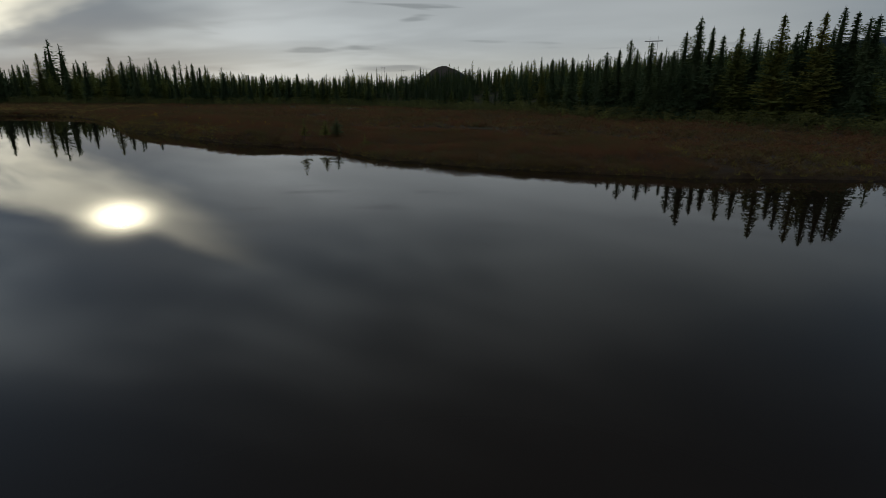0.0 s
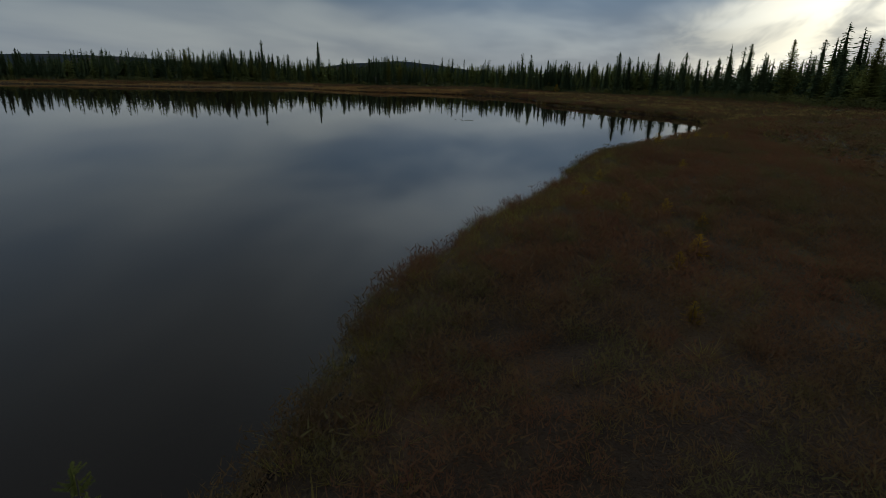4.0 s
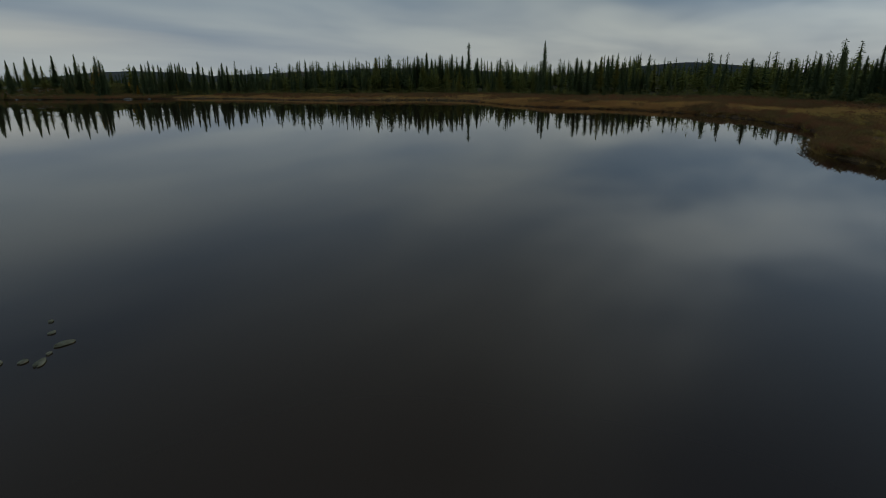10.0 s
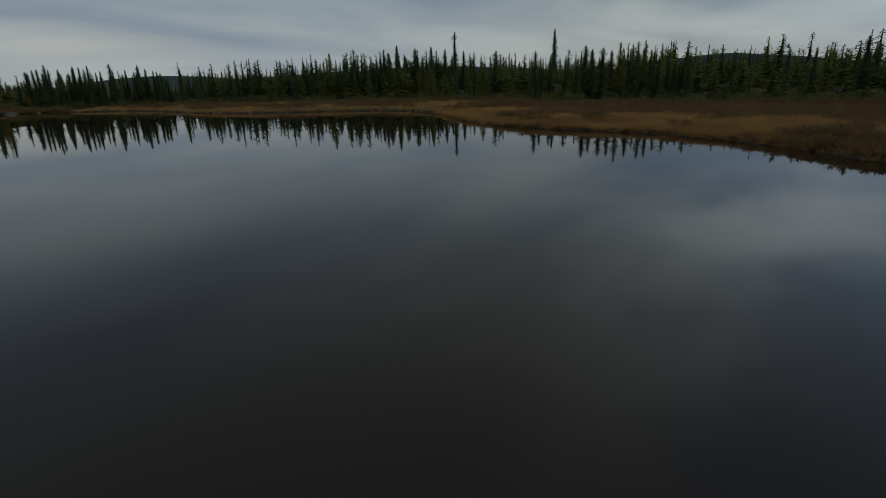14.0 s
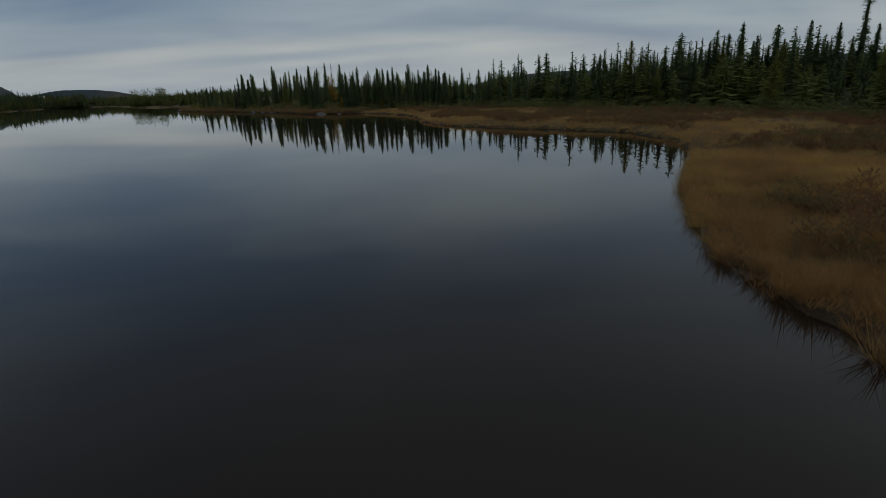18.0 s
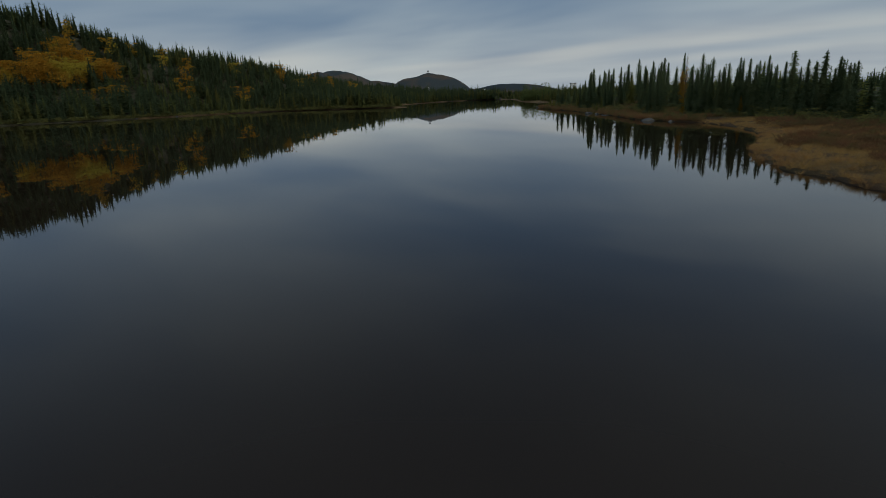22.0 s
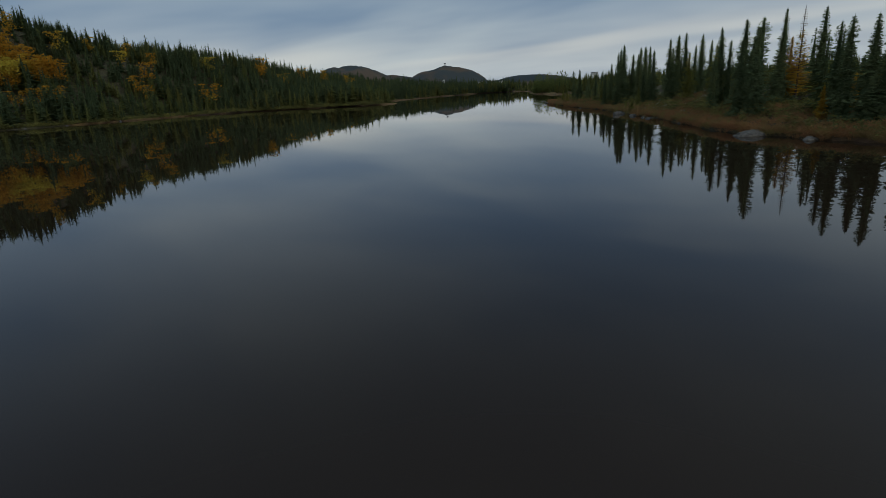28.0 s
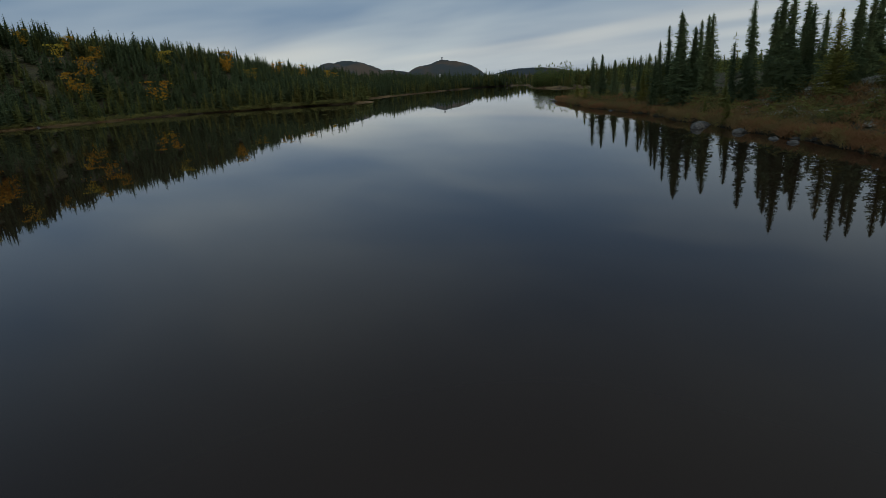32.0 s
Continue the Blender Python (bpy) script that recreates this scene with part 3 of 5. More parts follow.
def bough_tree(seed, height, radius, levels, per, droop, taper, club=0.0, bottom=0.05, gaps=0.0, tuft_size=0.19, heart=0.42):
    """Crown of a nearby conifer: boughs up the stem, each hung with ragged tufts of needles, thick near the stem and uneven outside."""
    r = np.random.RandomState(seed)
    lumps = (0.55 + 0.70 * r.rand(levels // 3 + 2, 5)) * (0.82 + 0.36 * r.rand(levels // 3 + 2, 1))
    v, f = [], []
    for k in range(levels):
        for b in range(per):
            if r.rand() < gaps:
                continue
            u = min(max((k + r.rand()) / levels, 0.0), 0.985)
            a = b * 2 * math.pi / per + k * 1.1 + 0.5 * r.randn()
            bulge = club if 0.84 < u < 0.955 else 0.0
            length = radius * ((1 - u) ** taper * min(1.0, 0.60 + 2.5 * u) + 0.035 + bulge) * lumps[k // 3, int(a / 1.2567) % 5]
            d, side = np.array([math.cos(a), math.sin(a), 0.0]), np.array([-math.sin(a), math.cos(a), 0.0])
            z = height * (bottom + (0.98 - bottom) * u)
            slope = -droop * (1.1 - u) + 0.25 * u
            steps = max(2, int(length / (tuft_size * 0.85)) + 1)
            for q in range(steps):
                t = (q + 0.3 + 0.6 * r.rand()) / steps
                c = d * length * t + np.array([0, 0, z + slope * length * t + 0.10 * length * t * t]) + side * 0.25 * length * t * r.randn() * 0.4
                size = tuft_size * (0.7 + 0.7 * r.rand()) * (0.48 + 0.52 * math.sqrt(1 - u))
                for sign in (1, -1):
                    n = len(v)
                    out = d * size * (0.5 + 0.6 * r.rand()) + np.array([0, 0, -0.35 * size * r.rand()])
                    v += [c - out * 0.55, c + out, c + side * sign * size * (0.6 + 0.6 * r.rand()) + np.array([0, 0, -size * (0.1 + 0.5 * r.rand())])]
                    f.append((n, n + 1, n + 2))
    if heart:
        rings, sides = 10, 7
        n = len(v)
        for k in range(rings):
            u = k / (rings - 1)
            for q in range(sides):
                a = 2 * math.pi * q / sides + 0.4 * k
                w_ = heart * radius * ((1 - u) ** taper + 0.04) * (0.6 + 0.7 * r.rand())
                v.append(np.array([w_ * math.cos(a), w_ * math.sin(a), height * (bottom + (0.97 - bottom) * u)]))
        for k in range(rings - 1):
            for q in range(sides):
                p0, p1, p2, p3 = n + k * sides + q, n + k * sides + (q + 1) % sides, n + (k + 1) * sides + (q + 1) % sides, n + (k + 1) * sides + q
                f += [(p0, p1, p2), (p0, p2, p3)]
    for a in (0, 2.1):
        d = 0.035 * radius * np.array([math.cos(a), math.sin(a), 0])
        n = len(v)
        v += [np.array([0, 0, height * 0.88]) - d * 2, np.array([0, 0, height * 0.88]) + d * 2, np.array([0, 0, height])]
        f.append((n, n + 1, n + 2))
    return np.array(v), np.array(f)


def trunk_shape(height, base, sides=7, lean=0.0, seed=0, rings=6):
    r = np.random.RandomState(seed)
    v, f = [], []
    for k in range(rings + 1):
        u = k / rings
        q = base * (1 - u) ** 0.8 + 0.008 + (base * 0.5 * max(0, 0.12 - u) / 0.12)
        off = lean * u * u * height + 0.012 * height * u * (r.rand() - 0.5)
        for s in range(sides):
            a = 2 * math.pi * s / sides
            v.append((off + q * math.cos(a), q * math.sin(a), u * height - 0.25 * (k == 0)))
    for k in range(rings):
        for s in range(sides):
            f.append((k * sides + s, k * sides + (s + 1) % sides, (k + 1) * sides + (s + 1) % sides, (k + 1) * sides + s))
    return np.array(v), np.array(f)


def scatter_mesh(name, shapes, spots, mat):
    """One joined mesh: each spot (x, y, z, size, width, turn, shape)."""
    vs, fs, base = [], [], 0
    spots = np.asarray(spots)
    for k, (sv, sf) in enumerate(shapes):
        pick = spots[spots[:, 6].astype(int) == k]
        if not len(pick):
            continue
        c, s = np.cos(pick[:, 5])[:, None], np.sin(pick[:, 5])[:, None]
        wide, size = (pick[:, 3] * pick[:, 4])[:, None], pick[:, 3][:, None]
        x = (c * sv[:, 0] - s * sv[:, 1]) * wide + pick[:, 0][:, None]
        y = (s * sv[:, 0] + c * sv[:, 1]) * wide + pick[:, 1][:, None]
        z = sv[:, 2] * size + pick[:, 2][:, None]
        vs.append(np.stack([x, y, z], -1).reshape(-1, 3))
        fs.append((sf[None] + (np.arange(len(pick)) * len(sv))[:, None, None]).reshape(-1, 3) + base)
        base += vs[-1].shape[0]
    return mesh_from(name, np.concatenate(vs), np.concatenate(fs), mat)


def part(name, me, parent, label=""):
    ob = new(name, me)
    ob.parent = parent
    return tagged(ob, label)


# ---- distant hills ----
def distant_hill(cx, cy, half_x, half_y, top, seed, turn=0.0, power=1.0):
    """A wooded hill far beyond the lake: a rounded cap with an uneven skyline."""
    n = 46
    u, v = np.meshgrid(np.linspace(-1.25, 1.25, n), np.linspace(-1.25, 1.25, n))
    q = np.clip(1 - (u * u + v * v) / 1.5, 0, 1)
    z = top * (q ** power) * (1 + 0.10 * rough(u * 3 + seed, v * 3, 1.0, seed)) + 0.018 * top * rough(u * 40, v * 40, 1.0, seed + 1) * (q > 0) - 3
    c, s = math.cos(turn), math.sin(turn)
    x, y = cx + c * u * half_x - s * v * half_y, cy + s * u * half_x + c * v * half_y
    ids = np.arange(n * n).reshape(n, n)
    q4 = np.stack([ids[:-1, :-1], ids[:-1, 1:], ids[1:, 1:], ids[1:, :-1]], -1).reshape(-1, 4)
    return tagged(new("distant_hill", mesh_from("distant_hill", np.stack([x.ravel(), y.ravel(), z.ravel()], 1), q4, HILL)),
                  "wooded hill on the horizon, blue-grey haze tinted into its colour", "hill", kind="structure")


def bearing(degrees, distance, x=-125.0, y=0.0):
    """A place at that bearing (anticlockwise from +y) and distance from the middle of the southward leg."""
    a = radians(degrees)
    return x - distance * math.sin(a), y + distance * math.cos(a)


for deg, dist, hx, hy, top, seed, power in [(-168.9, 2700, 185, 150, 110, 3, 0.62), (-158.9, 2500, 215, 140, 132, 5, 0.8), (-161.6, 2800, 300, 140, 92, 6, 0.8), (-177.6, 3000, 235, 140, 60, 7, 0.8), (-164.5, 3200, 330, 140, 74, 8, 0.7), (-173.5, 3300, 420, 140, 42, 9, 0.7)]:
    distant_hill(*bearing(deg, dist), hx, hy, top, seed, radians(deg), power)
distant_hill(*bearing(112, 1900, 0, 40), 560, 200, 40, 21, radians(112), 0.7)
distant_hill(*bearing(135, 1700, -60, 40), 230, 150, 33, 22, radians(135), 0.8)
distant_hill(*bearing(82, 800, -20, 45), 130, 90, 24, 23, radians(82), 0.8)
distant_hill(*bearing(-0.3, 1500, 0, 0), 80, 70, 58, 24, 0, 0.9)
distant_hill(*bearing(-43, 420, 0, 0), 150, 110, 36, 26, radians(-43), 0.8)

# ---- the woods behind the shore ----
rng = np.random.RandomState(11)
COUNT = 150000
wood_x, wood_y = rng.uniform(-340, 330, COUNT), rng.uniform(-700, 300, COUNT)
ws, wb, wz = survey(wood_x, wood_y)
hill_side = (wood_x > -20) & (wood_y < 10) | (wood_y < -170)
point_tip = (wood_x < -90) & (wood_y < -92)
deep = np.where(hill_side, 150, np.where(wood_x > 5, 110, np.where(wood_y > 60, 85, 80)))
keep = (ws > np.where(hill_side, 1.4, 6.0)) & (wb > 2.5) & (ws < deep) & (rng.rand(COUNT) < np.where(hill_side, np.where(ws < 30, 0.52, 0.40), 0.66))
clearing = np.hypot((wood_x + 146) / 8, (wood_y + 74) / 13) < 1
keep &= ~clearing
keep &= ~((wood_x < -100) & (wood_y < -50) & (wood_y > -150) & (rng.rand(COUNT) < 0.8))
keep &= ~(point_tip & (rng.rand(COUNT) < 0.55))
tall = np.where(hill_side, 6.0 + 3.0 * rng.rand(COUNT) + 2.4 * rng.rand(COUNT) ** 3, 2.7 + 2.8 * rng.rand(COUNT) + 3.2 * rng.rand(COUNT) ** 5)
tall *= np.where((wood_y > 20) & (wood_x > 20), 0.98, np.where((wood_y > 30) & (wood_x > -15), 0.72, np.where((wood_y > 55) & ~hill_side, 1.10, 1.0))) * (0.95 + 0.36 * rough(wood_x, wood_y, 9, 61)) * (0.72 + 0.28 * step(np.minimum(ws, wb), 2, 12))
tall = np.where((wood_y > 55) & (wood_x > -60) & ~hill_side, 0.45 * tall + 2.3, tall)
tall *= np.where((wood_x < -140) & (wood_y > -40) & (wood_y < 62), 1.22, 1.0)
tall = np.where((wood_x < -140) & (wood_y > -40) & (wood_y < 62) & ~hill_side, np.minimum(tall, 6.6 + 0.15 * tall), tall)
tall *= np.where(point_tip, 0.62, 1.0) * np.where((wood_x < -95) & (wood_y > 35), 0.80, 1.0)
stand = 0.9 * rough(wood_x, wood_y, 13, 63) + 0.30 * (np.minimum(ws, wb) < 9) + 1.3 * (rng.rand(COUNT) - 0.5) + np.where(point_tip, 0.35, 0.0)
soft = (stand > np.where(wood_x < -50, 0.08, 0.38)) & (tall < np.where(hill_side, 9.0, 5.6))
wood = np.stack([wood_x, wood_y, wz - 0.1, tall, 0.75 + 0.75 * rng.rand(COUNT) + 0.35 * soft, rng.rand(COUNT) * 6.3, rng.randint(0, 6, COUNT)], 1)
SMALL_TIERS = [spire_tree(120 + k, 46, 0.215, 0.95, 0.05) for k in range(6)]
TIERS = [spire_tree(100 + k, 90, 0.150, 0.70 + 0.06 * k, 0.12 * (k % 2)) for k in range(6)]
SOFT_TIERS = [spire_tree(160 + k, 90, 0.185, 0.75, 0.0) for k in range(6)]
tagged(new("spruce_forest", scatter_mesh("hillside_spruce_forest", SMALL_TIERS, wood[keep & hill_side & ~soft], HILL_SPRUCE)), "dark spruce forest climbing the hillside", "forest", kind="stuff")
tagged(new("larch_forest", scatter_mesh("hillside_larch_forest", SMALL_TIERS, wood[keep & hill_side & soft], HILL_LARCH)), "olive-green larches scattered through the hillside forest", "forest", kind="stuff")
tagged(new("spruce_forest", scatter_mesh("spruce_forest", TIERS, wood[keep & ~hill_side & ~soft], FAR_SPRUCE)), "dense dark boreal spruce forest behind the shore", "forest", kind="stuff")
tagged(new("larch_forest", scatter_mesh("larch_forest", SOFT_TIERS, wood[keep & ~hill_side & soft], FAR_LARCH)), "olive and yellow-green larches among the spruces", "forest", kind="stuff")
# low woods along the far end of the lake and on the plain behind
far_x, far_y = rng.uniform(-420, 200, 9000), rng.uniform(-1000, -420, 9000)
fs, fb, fz = survey(far_x, far_y)
ok = fs > 3
far = np.stack([far_x, far_y, fz, 1.8 + 2.4 * rng.rand(9000), 0.8 + 0.5 * rng.rand(9000), rng.rand(9000) * 6.3, rng.randint(0, 3, 9000)], 1)[ok][:4000]
tagged(new("spruce_forest", scatter_mesh("far_spruce_forest", [spire_tree(140 + k, 26, 0.12) for k in range(3)], far, FAR_SPRUCE)), "low dark spruce woods beyond the far end of the lake", "forest", kind="stuff")


def leaf_crown(seed, leaves, size):
    """A broad-leaved crown one metre high: leaf clumps round a few limbs, with gaps between them."""
    r = np.random.RandomState(seed)
    v, f = [], []
    limbs = [np.array([0.16 * math.cos(a), 0.16 * math.sin(a), z]) * (0.6 + 0.8 * r.rand()) for a, z in zip(r.rand(9) * 6.3, 0.35 + 0.55 * r.rand(9))]
    for k in range(leaves):
        c = limbs[k % 9] + r.randn(3) * np.array([0.075, 0.075, 0.085])
        c[2] = min(max(c[2], 0.10), 1.0)
        a, b = r.randn(3), r.randn(3)
        a, b = a / np.linalg.norm(a) * size, b / np.linalg.norm(b) * size
        n = len(v)
        v += [c - a, c + a * 0.8, c + b]
        f.append((n, n + 1, n + 2))
    return np.array(v), np.array(f)


CROWNS = [leaf_crown(200 + k, 210, 0.050) for k in range(4)]
bx, by = rng.uniform(8, 200, 26000), rng.uniform(-400, -60, 26000)
bs, bb, bz = survey(bx, by)
patch = rough(bx, by, 26, 31) + 0.6 * rough(bx, by, 9, 32)
belt = (patch > 0.22) & (bz > 11) & (bz < 26) & (by > -186) & (by < -118) & (rng.rand(26000) < 0.5)
strays = (bs > 6) & (bs < 80) & (rng.rand(26000) < 0.008)
grove = np.stack([bx, by, bz, 6.5 + 3.5 * rng.rand(26000), 1.0 + 0.5 * rng.rand(26000), rng.rand(26000) * 6.3, rng.randint(0, 4, 26000)], 1)[belt | strays]
tagged(new("birch_grove", scatter_mesh("birch_grove", CROWNS, grove, AUTUMN)), "orange and yellow autumn birches among hillside spruces", "trees", kind="stuff")
# yellowing larches mixed into the edge of the woods
LARCHES = []
for k in range(4):
    lv, lf = frond_tree(240 + k, 1.0, 0.17, 16, 5, 0.12, 0.85, 0.15, 2)
    LARCHES.append((lv, lf))
lx, ly = rng.uniform(-260, 190, 40000), rng.uniform(-420, 160, 40000)
ls, lb, lz = survey(lx, ly)
edge = np.minimum(ls, lb)
pick = (edge > 2.0) & (edge < np.where(lx > 0, 50, 24)) & (rng.rand(40000) < np.where(edge < 6, 0.09, 0.04) * np.where(lx > 0, 1.8, np.where((lx < -60) & (ly > -45), 2.0, 1.0))) & ~((lx < -100) & (ly < -42) & (ly > -130) & (rng.rand(40000) < 0.7))
mixed = np.stack([lx, ly, lz, np.where(edge < 5, 1.5 + 2.2 * rng.rand(40000), 3.5 + 2.4 * rng.rand(40000)), 0.9 + 0.6 * rng.rand(40000), rng.rand(40000) * 6.3, rng.randint(0, 4, 40000)], 1)[pick]
tagged(new("larch_stand", scatter_mesh("larch_stand", LARCHES, mixed, LARCH)), "olive-yellow autumn larches along the edge of the spruces", "trees", kind="stuff")
# a stand of pale larches on the far bank beyond the point
stand_rng = np.random.RandomState(17)
sx, sy = stand_rng.uniform(-131, -115.5, 70), stand_rng.uniform(-285, -246, 70)
ss, sb, sz = survey(sx, sy)
tagged(new("larch_stand", scatter_mesh("far_larch_stand", LARCHES, np.stack([sx, sy, sz - 0.1, 5.0 + 4.0 * stand_rng.rand(70), 1.2 + 0.6 * stand_rng.rand(70), stand_rng.rand(70) * 6.3, stand_rng.randint(0, 4, 70)], 1)[ss > 1.0], FAR_LARCH)), "pale olive larches on the far bank beyond the point", "trees", kind="stuff")


# ---- spruces that stand out along the shores: x, y, height ----
WEST_SPRUCES = [
    (-145.6, -49, 6.5), (-146.8, -46.1, 7.8), (-147.4, -43.4, 6.5), (-148.7, -41.5, 7.5), (-149.9, -39.5, 6.4), (-150.9, -37.7, 6.6), (-153.6, -38.4, 7.9), (-153.6, -34.7, 6.6), (-153, -31.4, 6.2), (-155.6, -32, 6.6),
    (-154.7, -27.6, 5.8), (-155.9, -24.1, 6.5), (-156.2, -19.8, 6), (-158, -19.6, 5.5), (-157.4, -16, 5.8), (-158, -14.1, 5.2), (-157.7, -10.1, 5.3), (-159.3, -5.4, 4.9), (-159.4, -2.2, 4.5), (-160.6, 0.9, 6.6),
    (-162.4, 0.5, 5.4), (-165.9, 5, 6.8), (-167.8, 5.3, 6.1), (-168.6, 6, 5), (-167.1, 8.5, 4.5), (-167.7, 9.5, 6.4), (-171.5, 7.6, 6.1), (-169.7, 10, 7.2), (-170.1, 10.6, 8.4), (-174.2, 9.6, 7.5),
    (-172.8, 12.1, 8.8), (-175.4, 12.5, 7.1), (-174.6, 14.4, 6), (-175.8, 14.6, 8.2), (-174.2, 16.6, 6.2), (-177.1, 16.5, 5.2), (-178.8, 16.8, 8.3), (-178.8, 18.8, 5.9), (-181.1, 18.9, 7.8), (-182.1, 20, 6.2),
    (-181.3, 22.7, 7.4)]
NORTHWEST_SPRUCES = [
    (-152.3, 41.8, 6.9), (-154.4, 42.2, 5.8), (-155.7, 43.4, 6.1), (-152, 46, 5.8), (-153.2, 47.4, 5.4), (-151.3, 48.6, 7), (-152.4, 49.4, 6.6), (-149.5, 50.9, 6.6), (-146.5, 52.1, 6.2), (-145.6, 54.3, 6.1),
    (-144.5, 56.6, 6), (-144.5, 57.5, 5.4), (-148.4, 58.8, 5.6), (-145.3, 59.3, 4.5), (-146.3, 60.2, 4.5), (-145.2, 60.9, 5.4)]
BAY_SPRUCES = [
    (-140.5, -54.5, 6.3), (-141.3, -53.3, 7), (-144.1, -45.5, 6.9), (-144.9, -44.2, 6.3), (-145.8, -43.9, 7.1), (-146.7, -42.7, 6.1), (-148.6, -45.2, 7.1), (-148.9, -43, 6.3), (-149.5, -42.8, 7.4), (-149.9, -41.6, 7.3),
    (-151.2, -42.1, 7), (-152.5, -42.7, 7.6), (-153, -41.4, 6.3), (-151.6, -35.5, 6.6), (-154, -38.9, 5.9), (-153, -34.9, 5.9), (-152.5, -31.9, 5.5), (-153.5, -32.5, 6.3), (-154.2, -32.2, 7.4), (-155.5, -32.7, 5.4),
    (-154.3, -28.8, 6.3), (-153.9, -26.7, 5.8), (-156.3, -30, 6.1)]
POINT_SPRUCES = [
    (-129.3, -119.7, 6.1), (-130.4, -117.6, 6), (-131.9, -115.4, 5), (-133, -110.3, 5.1), (-133.8, -106.1, 5.4), (-134.9, -107, 5.5), (-134.6, -98.9, 6.4), (-135.8, -100.7, 7.9), (-136.3, -97.6, 9), (-137.8, -98.3, 7.4),
    (-138.3, -94, 8.1), (-137.4, -83.9, 5), (-138.5, -83.6, 6.9), (-139.8, -80, 7.8), (-141.9, -83.5, 4.9), (-142.4, -83.3, 6.1), (-141.3, -65.6, 4.6), (-140.6, -62.6, 5), (-141.6, -64.4, 7), (-142.3, -64.1, 6.5),
    (-143.4, -63.7, 5.8), (-143.9, -63.4, 5), (-143.5, -61.4, 6.5), (-143.7, -61.3, 7.3), (-142, -54.9, 8), (-145.6, -60.6, 6.5), (-144.6, -48.1, 6.6), (-146.1, -50.1, 6.2), (-146.8, -48.2, 7), (-149, -70, 7.6),
    (-151, -66, 7.4), (-147.7, -97.9, 8.4), (-152, -104, 7.5), (-143.1, -130.8, 7.4), (-142.8, -90.1, 8.4), (-143.2, -78.6, 7.2), (-147.9, -88.4, 6.7), (-150.3, -121.1, 9.8), (-144, -122, 8.6), (-140.5, -104.3, 8.6),
    (-135.2, -91.6, 8.2), (-133.1, -92.4, 5.1), (-141.9, -89, 6.8), (-144.6, -80, 6), (-146.3, -82.5, 7.4), (-149.5, -84, 6.9), (-139.6, -105.6, 7.3), (-146.6, -74.2, 7.4), (-145.4, -91.5, 6.9)]
NORTH_SPRUCES = [
    (-140.1, 69.6, 5.4), (-138.3, 71.5, 5.2), (-134.9, 74.5, 5.9), (-132, 78.7, 5.6), (-124.8, 79.9, 6), (-121.8, 81.4, 7), (-117, 84, 5.8), (-111.4,
    85.7, 6.1), (-106.7, 87.7, 5.9), (-106.5, 91.6, 6.1), (-100.1, 90.3, 8.1), (-100.7, 92.9, 6.9), (-100.1, 95.2, 6.4), (-95.2, 95.1, 7.8), (-93.1,
    96.1, 6.7), (-91.4, 98.1, 7.9), (-87.6, 97.9, 6.7), (-87.1, 101.3, 6.8), (-82.1, 99.3, 7), (-78, 99.2, 8.6), (-77, 101.5, 7), (-67.1, 100.8, 8.8),
    (-62.6, 99.3, 7.3), (-56.9, 101, 7.7), (-52.9, 97.7, 6.9), (-52.1, 101.8, 7.7), (-47.1, 100.1, 7.2), (-43.3, 98.8, 7.3)]
NORTH_EDGE_SPRUCES = [
    (-43.9, 103, 6.7), (-39.2, 102, 5.8), (-38, 103.7, 5.3), (-33.6, 99, 5.2), (-32.3, 101.7, 5.2), (-29.3, 100.7, 5.5), (-27.3, 101.4, 5.1), (-25.2, 99.9, 5.5), (-22.3, 98.7, 4.9), (-21, 101.1, 4.9),
    (-18.1, 98.7, 4.7), (-16.3, 101.2, 4.6), (-13.8, 97.6, 4.5), (-12.1, 96.8, 4.8), (-9.3, 96.2, 4.5), (-7.2, 94.4, 4.2), (-5.4, 94.6, 4.9), (-3.6, 92.7, 4.1), (-1.6, 88.7, 4), (0.2, 85.8, 4),
    (3.5, 84.7, 4), (4.9, 83.6, 4.3)]
NORTHEAST_SPRUCES = [
    (14.3, 69.2, 6.5), (15.5, 69, 6.5), (15.5, 63.9, 6.4), (17.1, 63.5, 5.8), (18, 62.2, 5.9), (18.2, 60.1, 6.7), (19.4, 59.7, 7), (20.1, 58.5, 7.9),
    (21.1, 59.2, 7.1), (21.3, 55.9, 7.5), (21.8, 54.6, 6.7), (22.9, 54.2, 6.8), (23.3, 52.9, 8.2), (24.3, 52.5, 9.4), (26.6, 54.8, 8.7), (26.6, 52.6,
    7.8), (28.5, 53.8, 7), (28.5, 50.4, 8.2), (29, 49, 7.2), (30.5, 48.1, 7.6), (31.1, 47.7, 8.5), (32, 45.9, 7.9), (31.8, 44.8, 9.3), (32.5, 44.3,
    8.9), (32.6, 43, 8.4), (34.2, 44.3, 8.6)]
CORNER_SPRUCES = [
    (-132.9, 77.6, 4.7), (-128.4, 78.7, 4.7), (-127.1, 79.8, 4.5), (-123.7, 80.5, 4.9), (-123.2, 82.1, 6.4), (-120, 82.3, 5.1), (-118.8, 82.7, 5.6),
    (-117.5, 83.2, 5.1), (-118.3, 84, 6.7), (-117, 84.5, 5.5), (-116.8, 85, 5.7), (-116.5, 85.7, 5.3), (-116.3, 86.2, 5.9), (-112.3, 85.5, 6)]


def base_of(x, y):
    return float(survey([x], [y])[2][0])


